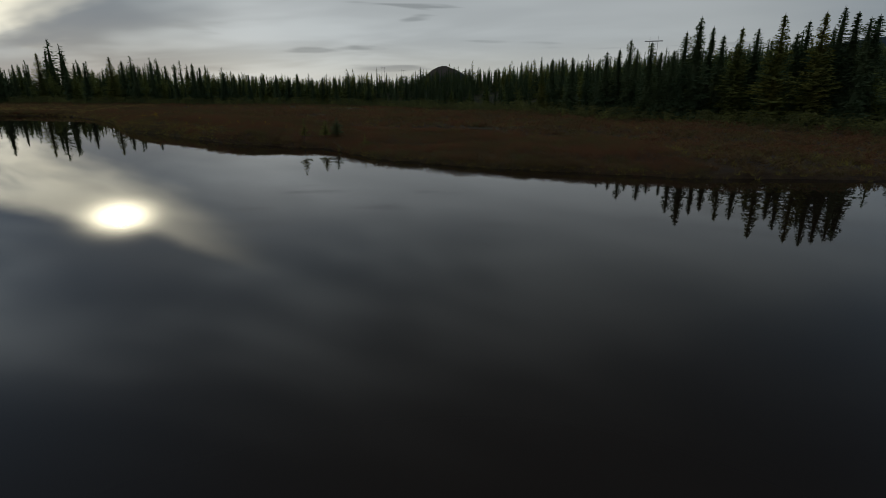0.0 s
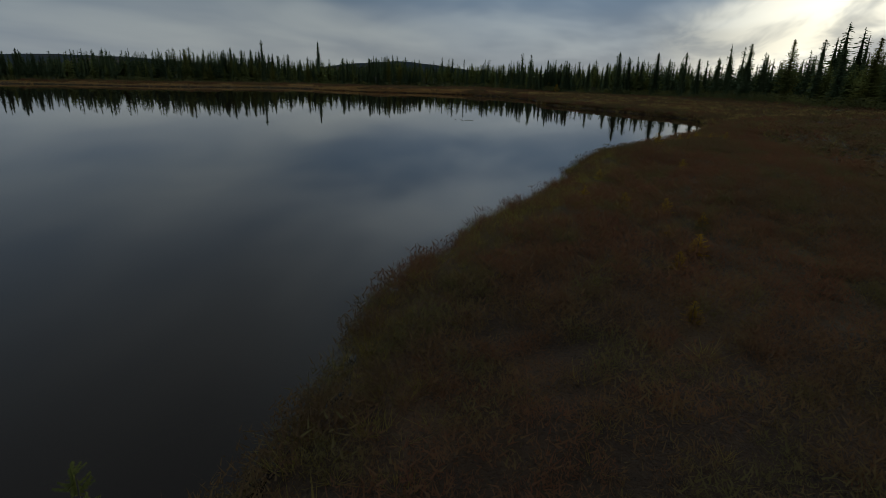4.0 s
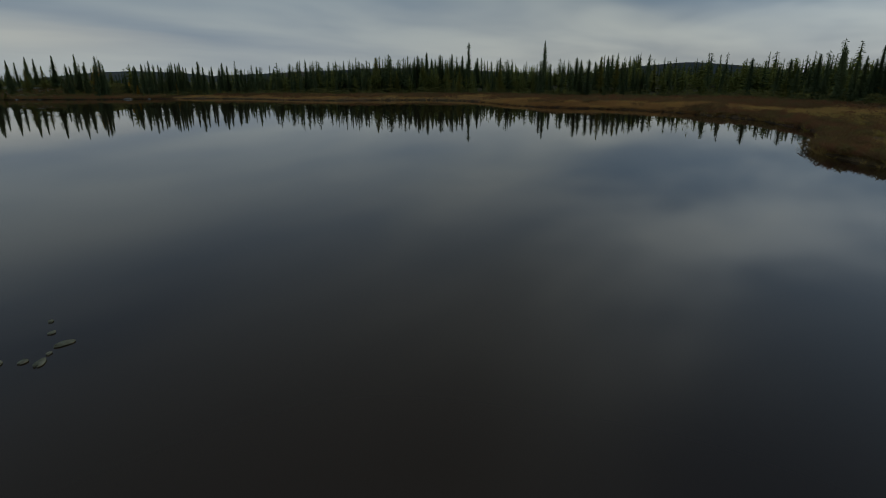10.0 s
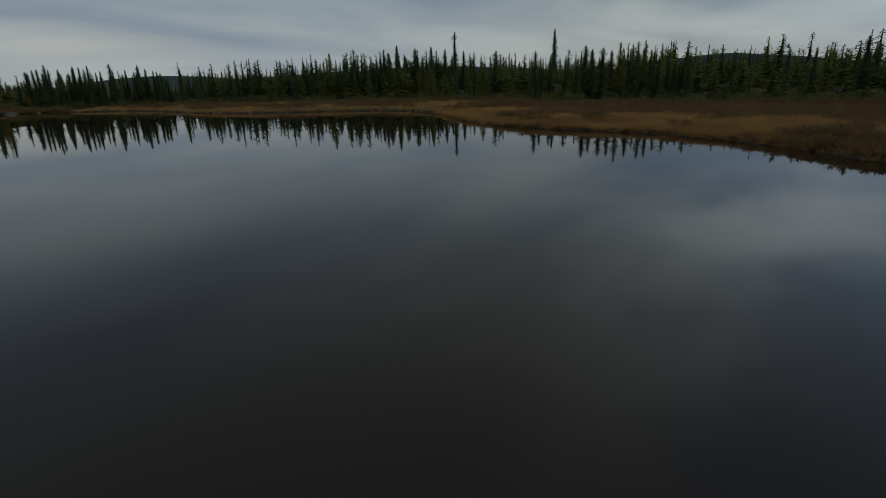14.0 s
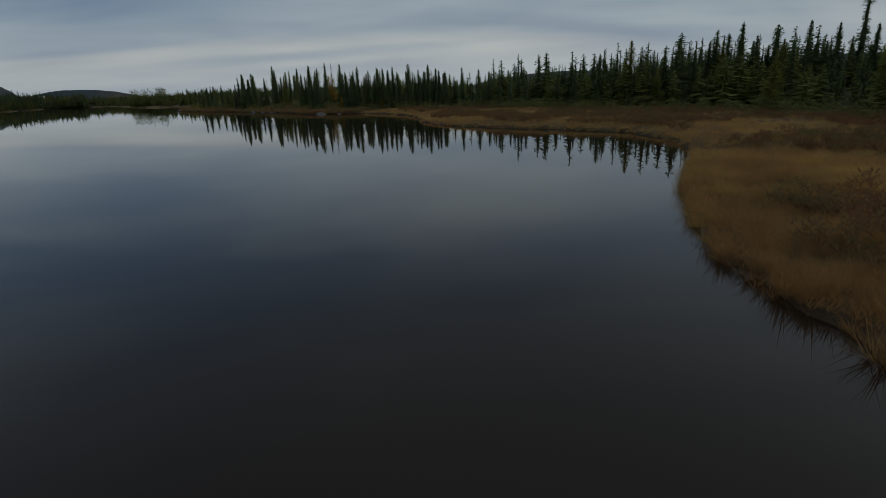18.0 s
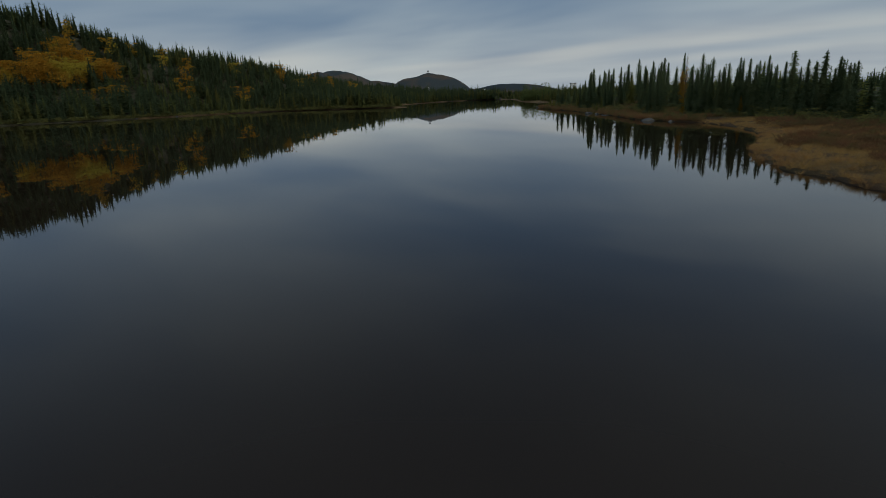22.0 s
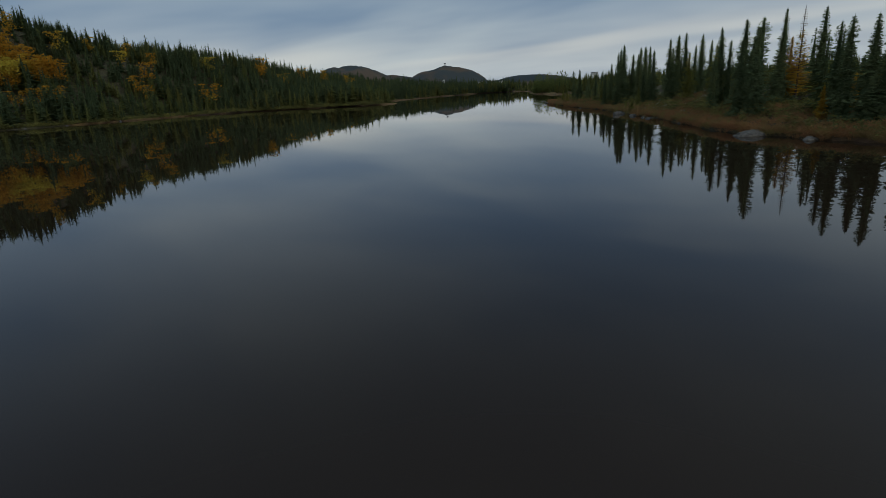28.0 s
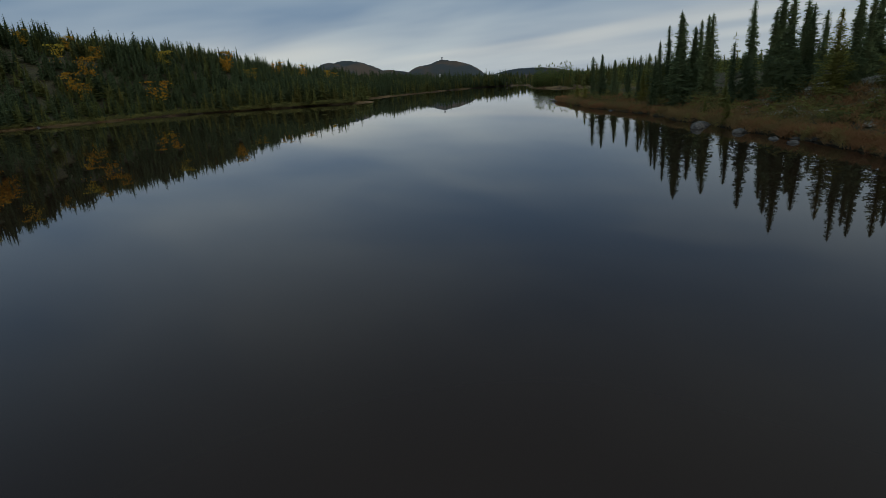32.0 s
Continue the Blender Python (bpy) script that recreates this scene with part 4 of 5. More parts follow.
SPRUCE_MESHES = []
for k in range(8):
    radius, levels, per, droop, taper, club, bottom, gaps = [(1.22, 60, 8, 0.50, 0.92, 0.06, 0.04, 0.05), (1.05, 56, 8, 0.55, 0.76, 0.12, 0.05, 0.10), (1.48, 62, 9, 0.45, 1.02, 0.03, 0.03, 0.04), (0.92, 54, 8, 0.60, 0.66, 0.16, 0.06, 0.14)][k % 4]
    cv, cf = bough_tree(300 + k, 8.0, radius, levels, per, droop, taper, club, bottom, gaps)
    tv, tf = trunk_shape(7.9, 0.10, 7, 0.006 * (k % 3 - 1), k)
    SPRUCE_MESHES.append((mesh_from("crown", cv, cf, SPRUCE), mesh_from("trunk", tv, tf, BARK)))


def conifer(name, crown, trunk, x, y, height, nominal, wide, turn, label, category, group="", sink=0.05):
    root = tagged(new(name), label, category, group)
    root.empty_display_size = 0.3
    root.matrix_basis = pose(x, y, base_of(x, y) - sink, 0, 0, turn) @ Matrix.Diagonal((wide * height / nominal, wide * height / nominal, height / nominal, 1))
    part("trunk", trunk, root)
    part("crown", crown, root)
    return root


tree_rng = random.Random(4)
for group, spots in (("spruces on the west shore", WEST_SPRUCES), ("spruces on the west shore", NORTHWEST_SPRUCES), ("spruces behind the sedge bay", BAY_SPRUCES), ("spruces on the point", POINT_SPRUCES),
                     ("spruces behind the bog", NORTH_SPRUCES), ("spruces behind the bog", NORTH_EDGE_SPRUCES), ("spruces below the hill", NORTHEAST_SPRUCES), ("spruces in the bog corner", CORNER_SPRUCES)):
    for x, y, h in spots:
        crown, trunk = SPRUCE_MESHES[tree_rng.randrange(8)]
        size = "tall slender" if h > 7.2 else "slender" if h > 5.6 else "small"
        conifer("spruce_tree", crown, trunk, x, y, h, 8.0, tree_rng.uniform(0.95, 1.4) * (0.95 if x > -100 else 0.84 if y < -40 else 0.95), tree_rng.uniform(0, 360),
                size + " dark green spruce among other " + group, "spruce", group)
# two that tower over the west wood, far behind its edge
for x, y, h, k in [(-186, 19.4, 11.2, 3), (-211, 36.4, 12.6, 2)]:
    conifer("spruce_tree", *SPRUCE_MESHES[k], x, y, h, 8.0, 0.8, 40 * k, "very tall dark spruce rising above the west wood", "spruce", "spruces on the west shore")

LARCH_MESHES = []
for k in range(4):
    lv, lf = bough_tree(340 + k, 7.0, 1.40, 50, 8, 0.10, 0.90, 0.0, 0.05, 0.02, 0.17, 0.14)
    tv, tf = trunk_shape(6.9, 0.09, 7, 0.004, 20 + k)
    LARCH_MESHES.append((lv, lf, mesh_from("trunk", tv, tf, BARK)))
GREEN_CROWNS = [mesh_from("crown", v, f, LARCH) for v, f, _ in LARCH_MESHES]
GOLD_CROWNS = [mesh_from("crown", v, f, GOLD_LARCH) for v, f, _ in LARCH_MESHES]
for x, y, h in [(-165.4, 1.8, 8.3), (-146.6, 53.1, 7.0), (-145.6, 55.8, 6.3), (-71.2, 100, 8.9), (-57.4, 98.2, 8.2), (13, 68.5, 5.2), (26.9, 50.1, 8.2), (28, 46.1, 9.0), (30.3, 44.6, 8.8),
                (-168.5, 12.5, 7.0), (-172.0, 17.5, 6.6), (-163.0, 8.0, 4.6), (-166.0, 14.0, 5.2), (-170.0, 20.0, 5.6), (-158.5, 24.0, 5.8), (-157.0, 33.0, 5.6), (-143.8, -74.6, 5.6), (-134.9, -75.6, 2.0), (-136.6, -82.5, 2.6), (-147.8, -49.9, 2.8), (-146.8, -52.5, 2.2), (-134.9, -81.2, 1.4), (-141.5, -77.1, 5.6), (-127.4, -127.0, 2.4), (-133.4, -101.1, 3.8), (-53.3, 98.6, 1.8), (-128, -116, 2.6), (-126, -112, 2.2)]:
    k = tree_rng.randrange(4)
    conifer("larch_tree", GREEN_CROWNS[k], LARCH_MESHES[k][2], x, y, h, 7.0, tree_rng.uniform(0.9, 1.2), tree_rng.uniform(0, 360), "open-crowned larch turning yellow-green at the forest edge", "larch", "larches at the forest edge")
for x, y, h in [(-149.1, -41.2, 2.6), (-147.0, -62.4, 5.6), (-149.1, -54.8, 2.9), (-145.9, -52.5, 2.0), (-117, 84, 3.0), (-143.6, -47.0, 2.4)]:
    k = tree_rng.randrange(4)
    conifer("larch_tree", GOLD_CROWNS[k], LARCH_MESHES[k][2], x, y, h, 7.0, tree_rng.uniform(0.9, 1.2), tree_rng.uniform(0, 360), "golden autumn larch beside dark spruces", "larch", "larches at the forest edge")


def twig_mesh(name, seed, height, radius, levels, mat, thick=0.012):
    """Bare branches in whorls: thin three-sided rods."""
    r = np.random.RandomState(seed)
    v, f = [], []
    for k in range(levels):
        u = (k + 0.5) / levels
        for b in range(5):
            a, length = r.rand() * 6.3, radius * (1.05 - u) * (0.6 + 0.6 * r.rand())
            p0 = np.array([0, 0, height * (0.2 + 0.8 * u)])
            d = np.array([math.cos(a), math.sin(a), 0.15 - 0.3 * r.rand()])
            side = np.array([-d[1], d[0], 0]) * thick
            for q0, q1 in ((p0, p0 + d * length), (p0 + d * length * 0.5, p0 + d * length * 0.8 + side / thick * 0.25 * length), (p0 + d * length * 0.6, p0 + d * length * 0.9 - side / thick * 0.2 * length)):
                n = len(v)
                v += [q0 + side, q0 - side, q0 + np.array([0, 0, thick * 1.6]), q1]
                f += [(n, n + 1, n + 3), (n + 1, n + 2, n + 3), (n + 2, n, n + 3)]
    return mesh_from(name, np.array(v), np.array(f), mat)


bare = tagged(new("bare_larch_tree"), "tall larch with mostly bare pale branches", "larch")
bare.matrix_basis = pose(-147.2, -60.9, base_of(-147.2, -60.9) - 0.05, 0, 0, 20)
part("trunk", mesh_from("trunk", *trunk_shape(8.2, 0.085, 7, 0.003, 51), BARK), bare)
tagged(part("branches", twig_mesh("branches", 52, 8.0, 1.25, 34, LARCH_TWIG, 0.022), bare), kind="stuff")
gv, gf = bough_tree(353, 6.2, 1.15, 36, 6, 0.05, 0.75, 0.0, 0.12, 0.25, 0.13, 0.0)
part("crown", mesh_from("crown", gv, gf, GOLD_LARCH), bare, "thin golden needles low on the tree")

# ---- the small trees on the bog that the camera flies over ----
for name, x, y, h, mat, wide, dense, label in [("larch_tree", -7.55, 33.35, 1.60, LARCH, 0.72, 0.30, "thin young green larch near the water's edge"), ("larch_tree", -6.4, 34.0, 1.35, LARCH, 1.0, 0.08, "young yellowing larch on the bog beside the water"),
                                               ("larch_tree", -3.6, 31.4, 0.8, LARCH, 1.1, 0.25, "knee-high yellow-green larch on the bank")]:
    sv, sf = frond_tree(400 + int(h * 10), 3.0, 0.95, 24, 6, -0.12, 0.9, dense, 10, 0.0, 0.34 if h > 1 else 0.08, 0.06)
    conifer(name, mesh_from("crown", sv, sf, mat), mesh_from("trunk", *trunk_shape(2.9, 0.035, 6, 0.02, 61), BARK), x, y, h, 3.0, wide, 30 * h, label, "larch", "young larches on the bog")
sv, sf = frond_tree(420, 3.0, 1.15, 26, 8, 0.1, 0.9, 0.05, 8, 0.0, 0.03, 0.09)
conifer("spruce_tree", mesh_from("crown", sv, sf, SPRUCE), mesh_from("trunk", *trunk_shape(2.9, 0.04, 6, 0.0, 62), BARK), -6.0, 35.5, 1.25, 3.0, 1.5, 10, "bushy young spruce on the open bog", "spruce", "young trees on the bog")
SAPLING_CROWNS = []
for k in range(3):
    sv, sf = frond_tree(430 + k, 1.0, 0.36, 16, 6, -0.45, 0.7, 0.15, 8, 0.0, 0.05, 0.07)
    SAPLING_CROWNS.append(mesh_from("crown", sv, sf, GOLD_LARCH))
SAPLING_STEM = mesh_from("trunk", *trunk_shape(0.95, 0.014, 5, 0.02, 66), BARK)
for x, y, h in [(-23.8, 47.4, 0.75), (-26.7, 51.0, 0.62), (-27.5, 52.0, 0.50), (-26.6, 52.1, 0.52), (-25.3, 49.5, 0.6), (-26.7, 52.5, 0.38), (-13.4, 41.3, 0.38), (-13.0, 40.3, 0.34), (-14.4, 40.8, 0.32), (-10.1, 38.6, 0.36), (-18.8, 42.2, 0.4), (-26.8, 53.1, 0.5), (-14.5, 41.3, 0.45), (-12.1, 40.2, 0.5), (-11.6, 39.5, 0.42),
                (-19, 45, 0.5), (-16.4, 40.5, 0.5), (-14.9, 40.6, 0.55), (-98, 65.4, 0.9), (-113, 84, 2.2)]:
    k = tree_rng.randrange(3)
    conifer("larch_sapling", SAPLING_CROWNS[k], SAPLING_STEM, x, y, 0.82 * h, 1.0, 1.35, tree_rng.uniform(0, 360), "tiny golden larch sapling among bog shrubs", "sapling", "larch saplings on the bog")


# ---- boulders, lichen, driftwood ----
def boulder_mesh(seed, flat):
    bm = bmesh.new()
    bmesh.ops.create_icosphere(bm, subdivisions=3, radius=1.0)
    for q in bm.verts:
        d = 1 + 0.28 * noise.noise(q.co * 1.1 + Vector((seed, 0, 0))) + 0.12 * noise.noise(q.co * 2.7 + Vector((0, seed, 0)))
        q.co = Vector((q.co.x * d, q.co.y * d * 0.8, max(q.co.z * d, -0.6) * flat))
    me = bpy.data.meshes.new("boulder")
    bm.to_mesh(me), bm.free()
    me.materials.append(ROCK)
    return me


BOULDERS = [boulder_mesh(k, 0.45 + 0.08 * k) for k in range(5)]
for k, (x, y, size) in enumerate([(-138.7, -45.3, 1.9), (-140.9, -41.6, 1.0), (-136.9, -58.2, 0.55), (-135.4, -66.4, 0.5), (-134.6, -72.0, 0.7), (-133.9, -77.6, 1.5), (-135.2, -68.3, 0.6), (-136.1, -67.9, 0.5), (-136.7, -67.0, 0.55),
                                  (-133.2, -75.9, 1.1), (-129.8, -98.6, 0.6), (-123.8, -131, 0.7), (31.2, -140, 1.3), (26, -150, 0.9), (20.5, -166, 1.1)]):
    label = "pale flat granite slab at the waterline" if size > 0.9 else "rounded grey granite boulder half sunk at the waterline"
    rock = tagged(new("boulder", BOULDERS[k % 5]), label, "boulder", "boulders along the shore")
    rock.matrix_basis = pose(x, y, -0.02 - 0.04 * size, 0, 0, 47 * k) @ Matrix.Diagonal((0.62 * size, 0.5 * size, 0.55 * size, 1))


def rod(points, thick, sides=6):
    """A tapering rod along a line of points."""
    v, f = [], []
    for k, p in enumerate(points):
        t = thick * (1 - 0.75 * k / (len(points) - 1))
        d = (Vector(points[min(k + 1, len(points) - 1)]) - Vector(points[max(k - 1, 0)])).normalized()
        a = d.orthogonal().normalized()
        b = d.cross(a)
        for s in range(sides):
            w_ = 2 * math.pi * s / sides
            v.append(tuple(Vector(p) + t * (math.cos(w_) * a + math.sin(w_) * b)))
    for k in range(len(points) - 1):
        for s in range(sides):
            f.append((k * sides + s, k * sides + (s + 1) % sides, (k + 1) * sides + (s + 1) % sides, (k + 1) * sides + s))
    return np.array(v), np.array(f)


def driftwood(x, y, z, length, turn, rise, thick, seed, label):
    """A dead stem with a few broken side branches."""
    r = random.Random(seed)
    line = [(length * u, 0.06 * length * math.sin(3 * u + seed), rise * u + 0.03 * math.sin(9 * u)) for u in (0, 0.2, 0.4, 0.6, 0.8, 1.0)]
    log = tagged(new("dead_log"), label, "driftwood")
    log.matrix_basis = pose(x, y, z, 0, 0, turn)
    part("stem", mesh_from("stem", *rod(line, thick), DEADWOOD), log)
    for k in range(5):
        p = Vector(line[1 + k % 4])
        d = Vector((0.5, r.choice((-1, 1)) * 0.8, r.uniform(0.1, 0.7))) * length * r.uniform(0.12, 0.26)
        part("branch", mesh_from("branch", *rod([tuple(p), tuple(p + d * 0.5), tuple(p + d)], thick * 0.45, 5), DEADWOOD), log)
    return log


driftwood(-5.8, 39.3, base_of(-5.8, 39.3) + 0.12, 1.4, -27, -0.05, 0.024, 1, "bleached fallen log lying on the bog")
driftwood(-6.4, 32.9, 0.15, 0.9, -70, 0.30, 0.010, 2, "bare grey branches sticking out of the shore water")
driftwood(-4.9, 31.5, 0.1, 0.8, 150, 0.4, 0.010, 3, "bare grey branches sticking out of the shore water")
driftwood(-44, 66.5, 0.05, 1.2, -60, 0.2, 0.02, 4, "dead branch reaching out over the water")
driftwood(-124.2, -131.5, 0.1, 1.6, -20, 0.3, 0.07, 5, "dark driftwood snag at the tip of the point")
driftwood(-137.8, -57.5, 0.35, 3.0, 95, 0.05, 0.06, 6, "grey driftwood log along the rocky shore")
driftwood(-124, 47, base_of(-124, 47) + 0.15, 1.6, 20, 0.02, 0.03, 7, "pale dead stick lying in the sedge")
stick = tagged(new("dead_tree", mesh_from("dead_tree", *rod([(0, 0, -0.2), (0.03, 0, 0.5), (0.02, 0.02, 1.25)], 0.022), DEADWOOD)), "thin dead stem standing upright in the sedge", "dead tree")
stick.matrix_basis = pose(-120.3, 54.3, base_of(-120.3, 54.3))

lichen_rng = np.random.RandomState(8)
LICHEN = material("reindeer_lichen", lambda n, s: n.put(s.inputs["Base Color"], n.mix(n.ramp(n.noise(place(n), 5.0), 0.35, 0.65), (0.28, 0.27, 0.20, 1), (0.52, 0.51, 0.44, 1))), Roughness=0.95)
qx, qy = lichen_rng.uniform(-156, -137, 9000), lichen_rng.uniform(-90, -60, 9000)
qs, qb, qz = survey(qx, qy)
on = (qs > 3) & (rough(qx, qy, 3.2, 41) + 0.5 * rough(qx, qy, 1.1, 42) > 0.50)
for cx, cy, reach_ in ((-139.2, -82.9, 1.3), (-140.9, -81.7, 1.1), (-142.1, -81.8, 1.6), (-138.4, -75.7, 1.0), (-144.5, -79.5, 1.4)):
    on |= (np.hypot(qx - cx, (qy - cy) * 0.7) < reach_ * (1 + 0.4 * rough(qx, qy, 0.8, 43)))
clump = leaf_crown(71, 16, 0.5)
kx, ky = lichen_rng.uniform(-160, -136, 5200), lichen_rng.uniform(-96, -56, 5200)
ks, kb, kz = survey(kx, ky)
low_bush = leaf_crown(72, 30, 0.16)
cushion = np.stack([kx, ky, kz - 0.05, 0.22 + 0.30 * lichen_rng.rand(5200), 2.2 + 1.2 * lichen_rng.rand(5200), lichen_rng.rand(5200) * 6.3, np.zeros(5200)], 1)[(ks > 3.5) & (rough(kx, ky, 3.2, 41) < 0.40) & ~((kx > -146) & (kx < -137) & (ky > -85) & (ky < -74) & (lichen_rng.rand(5200) < 0.7))]
tagged(new("low_shrubs", scatter_mesh("low_shrubs", [low_bush], cushion, SHRUB)), "green ankle-high shrubs and moss on the knoll", "shrubs", kind="stuff")
lichen = np.stack([qx, qy, qz - 0.02, 0.10 + 0.08 * lichen_rng.rand(9000), 2.5 + lichen_rng.rand(9000), lichen_rng.rand(9000) * 6.3, np.zeros(9000)], 1)[on]
tagged(new("lichen", scatter_mesh("lichen", [clump], lichen, LICHEN)), "pale patches of reindeer lichen on the knoll", "lichen", kind="stuff")


# ---- masts and houses far off ----
STEEL = material("galvanised_steel", lambda n, s: n.put(s.inputs["Base Color"], n.mix(n.noise(place(n), 3.0), (0.25, 0.26, 0.27, 1), (0.4, 0.41, 0.42, 1))), Roughness=0.5, Metallic=0.6)
PALE_WALL = material("pale_painted_wall", lambda n, s: n.put(s.inputs["Base Color"], n.mix(n.noise(place(n), 0.4), (0.62, 0.62, 0.60, 1), (0.8, 0.8, 0.78, 1))), Roughness=0.8)
ROOFING = material("grey_roofing", lambda n, s: n.put(s.inputs["Base Color"], n.mix(n.noise(place(n), 0.6), (0.10, 0.10, 0.11, 1), (0.18, 0.18, 0.19, 1))), Roughness=0.8)
GLASS = material("window_glass", lambda n, s: None, Roughness=0.1, **{"Base Color": (0.02, 0.025, 0.03, 1)})


def box(x0, y0, z0, x1, y1, z1):
    v = np.array([(x, y, z) for z in (z0, z1) for x, y in ((x0, y0), (x1, y0), (x1, y1), (x0, y1))], float)
    f = np.array([(3, 2, 1, 0), (4, 5, 6, 7), (0, 1, 5, 4), (1, 2, 6, 5), (2, 3, 7, 6), (3, 0, 4, 7)])
    return v, f


def radio_mast(x, y, z, height, label):
    mast = tagged(new("radio_mast"), label, "mast")
    mast.matrix_basis = pose(x, y, z)
    for k in range(3):
        a = 2.1 * k
        part("leg", mesh_from("leg", *rod([(0.5 * math.cos(a), 0.5 * math.sin(a), 0), (0.35 * math.cos(a), 0.35 * math.sin(a), height)], 0.14, 4), STEEL), mast)
    for k in range(int(height / 2.5)):
        h = 1.5 + 2.5 * k
        part("brace", mesh_from("brace", *rod([(0.45, 0, h), (-0.25, 0.4, h + 1.2), (-0.25, -0.4, h + 2.2)], 0.06, 4), STEEL), mast)
    return mast


mx0, my0 = 95.0, -385.0
radio_mast(mx0, my0, base_of(mx0, my0), 21, "slim lattice radio mast on the wooded ridge")
tower = tagged(new("lookout_tower"), "small lookout tower on the distant summit", "tower")
tx, ty = bearing(-168.9, 2700)
tower.matrix_basis = pose(tx, ty, 112)
for dx, dy in ((-2, -2), (2, -2), (2, 2), (-2, 2)):
    part("leg", mesh_from("leg", *rod([(dx * 1.3, dy * 1.3, -4), (dx * 0.7, dy * 0.7, 12)], 0.8, 4), STEEL), tower)
part("cabin", mesh_from("cabin", *box(-4, -4, 10, 4, 4, 15), ROOFING), tower)


def far_house(x, y, z, length, depth, height, turn, label, windows):
    house = tagged(new("building"), label, "building")
    house.matrix_basis = pose(x, y, z, 0, 0, turn)
    part("wall", mesh_from("wall", *box(-length / 2, -depth / 2, -14, length / 2, depth / 2, height), PALE_WALL), house)
    part("roof", mesh_from("roof", *box(-length / 2 - 0.8, -depth / 2 - 0.8, height, length / 2 + 0.8, depth / 2 + 0.8, height + 1.0), ROOFING), house)
    for k in range(windows):
        c = length * ((k + 0.5) / windows - 0.5)
        part("window", mesh_from("window", *box(c - 1.0, depth / 2, height * 0.45, c + 1.0, depth / 2 + 0.05, height * 0.75), GLASS), house)
    return house


for deg, dist, length, height, windows in [(-165.4, 1500, 34, 9, 8), (-166.2, 1520, 12, 12, 3), (-168.7, 1550, 7, 16, 2), (-172.5, 1800, 18, 8, 4), (-174.6, 1850, 14, 8, 3), (176.2, 1400, 16, 9, 4)]:
    hx, hy = bearing(deg, dist)
    far_house(hx, hy, 15, length, 12, height, deg, "pale flat-roofed building beyond the far woods", windows)


def power_pole(x, y, z, height, turn):
    pole = tagged(new("power_pole"), "wooden H-frame power pole above the trees", "power pole", "power line")
    pole.matrix_basis = pose(x, y, z, 0, 0, turn)
    for dx in (-1.2, 1.2):
        part("post", mesh_from("post", *rod([(dx, 0, 0), (dx, 0, height)], 0.13, 6), BARK), pole)
    part("crossarm", mesh_from("crossarm", *box(-2.6, -0.1, height - 1.4, 2.6, 0.1, height - 1.15), BARK), pole)
    part("brace", mesh_from("brace", *rod([(-1.2, 0, height - 4), (1.2, 0, height - 1.4)], 0.06, 5), BARK), pole)


power_pole(-53, 500, 2, 20, 5)
power_pole(66, 176, 1.5, 17.5, -20)
power_pole(-40, 560, 2, 20, 5)


# ---- lily pads adrift on the open water ----
LILY = leaf_material("lily_pad", lambda n, s: n.mix(n.ramp(n.noise(place(n), 9.0), 0.35, 0.65), (0.22, 0.22, 0.16, 1), (0.34, 0.33, 0.25, 1)))


def lily_pad(x, y, length, width, turn):
    """A floating leaf with a notch and a slightly raised rim, 8 mm thick."""
    v, f, sides = [], [], 14
    for layer, z in ((0, 0.012), (1, 0.004)):
        v.append((0, 0, z))
        for k in range(sides):
            a = 0.25 + (2 * math.pi - 0.5) * k / (sides - 1)
            q = 1 + 0.08 * math.sin(3 * a + turn)
            v.append((0.5 * length * q * math.cos(a), 0.5 * width * q * math.sin(a), z + 0.006 * (layer == 0)))
    for k in range(sides - 1):
        f += [(0, 1 + k, 2 + k), (sides + 1, sides + 3 + k, sides + 2 + k), (1 + k, sides + 2 + k, sides + 3 + k), (1 + k, sides + 3 + k, 2 + k)]
    pad = tagged(new("lily_pad", mesh_from("lily_pad", np.array(v), np.array(f), LILY)), "pale olive lily pad floating on dark water", "lily pad", "lily pads on the lake")
    pad.matrix_basis = pose(x, y, 0.0, 0, 0, turn)


for x, y, length, width, turn in [(-48.65, 45.65, 0.16, 0.10, 40), (-48.35, 46.05, 0.17, 0.12, 10), (-48.14, 46.55, 0.36, 0.22, -25), (-47.85, 46.62, 0.13, 0.09, 20), (-47.62, 46.75, 0.34, 0.17, 30),
                                  (-47.58, 46.50, 0.20, 0.15, 15), (-47.45, 46.22, 0.22, 0.13, 35), (-47.40, 45.90, 0.18, 0.13, 5)]:
    lily_pad(x, y, 0.75 * length, 0.75 * width, turn)


# ---- sedge, shrubs and moss ----
def tuft(seed, blades, spread, bend, thick=0.022):
    """A tuft of grass blades one metre high, each a narrow bent triangle pair."""
    r = np.random.RandomState(seed)
    v, f = [], []
    for _ in range(blades):
        a, h = r.rand() * 6.3, 0.40 + 0.60 * r.rand()
        root = np.array([math.cos(a), math.sin(a), 0]) * spread * 0.45 * r.rand()
        d = np.array([math.cos(a + 0.8 * r.randn()), math.sin(a + 0.8 * r.randn()), 0])
        side = np.array([-d[1], d[0], 0]) * thick
        tip = root + d * spread * (0.6 + bend * r.rand()) * h + np.array([0, 0, h * (1 - 0.35 * bend * r.rand())])
        n = len(v)
        v += [root - side, root + side, tip]
        f.append((n, n + 1, n + 2))
    return np.array(v), np.array(f)


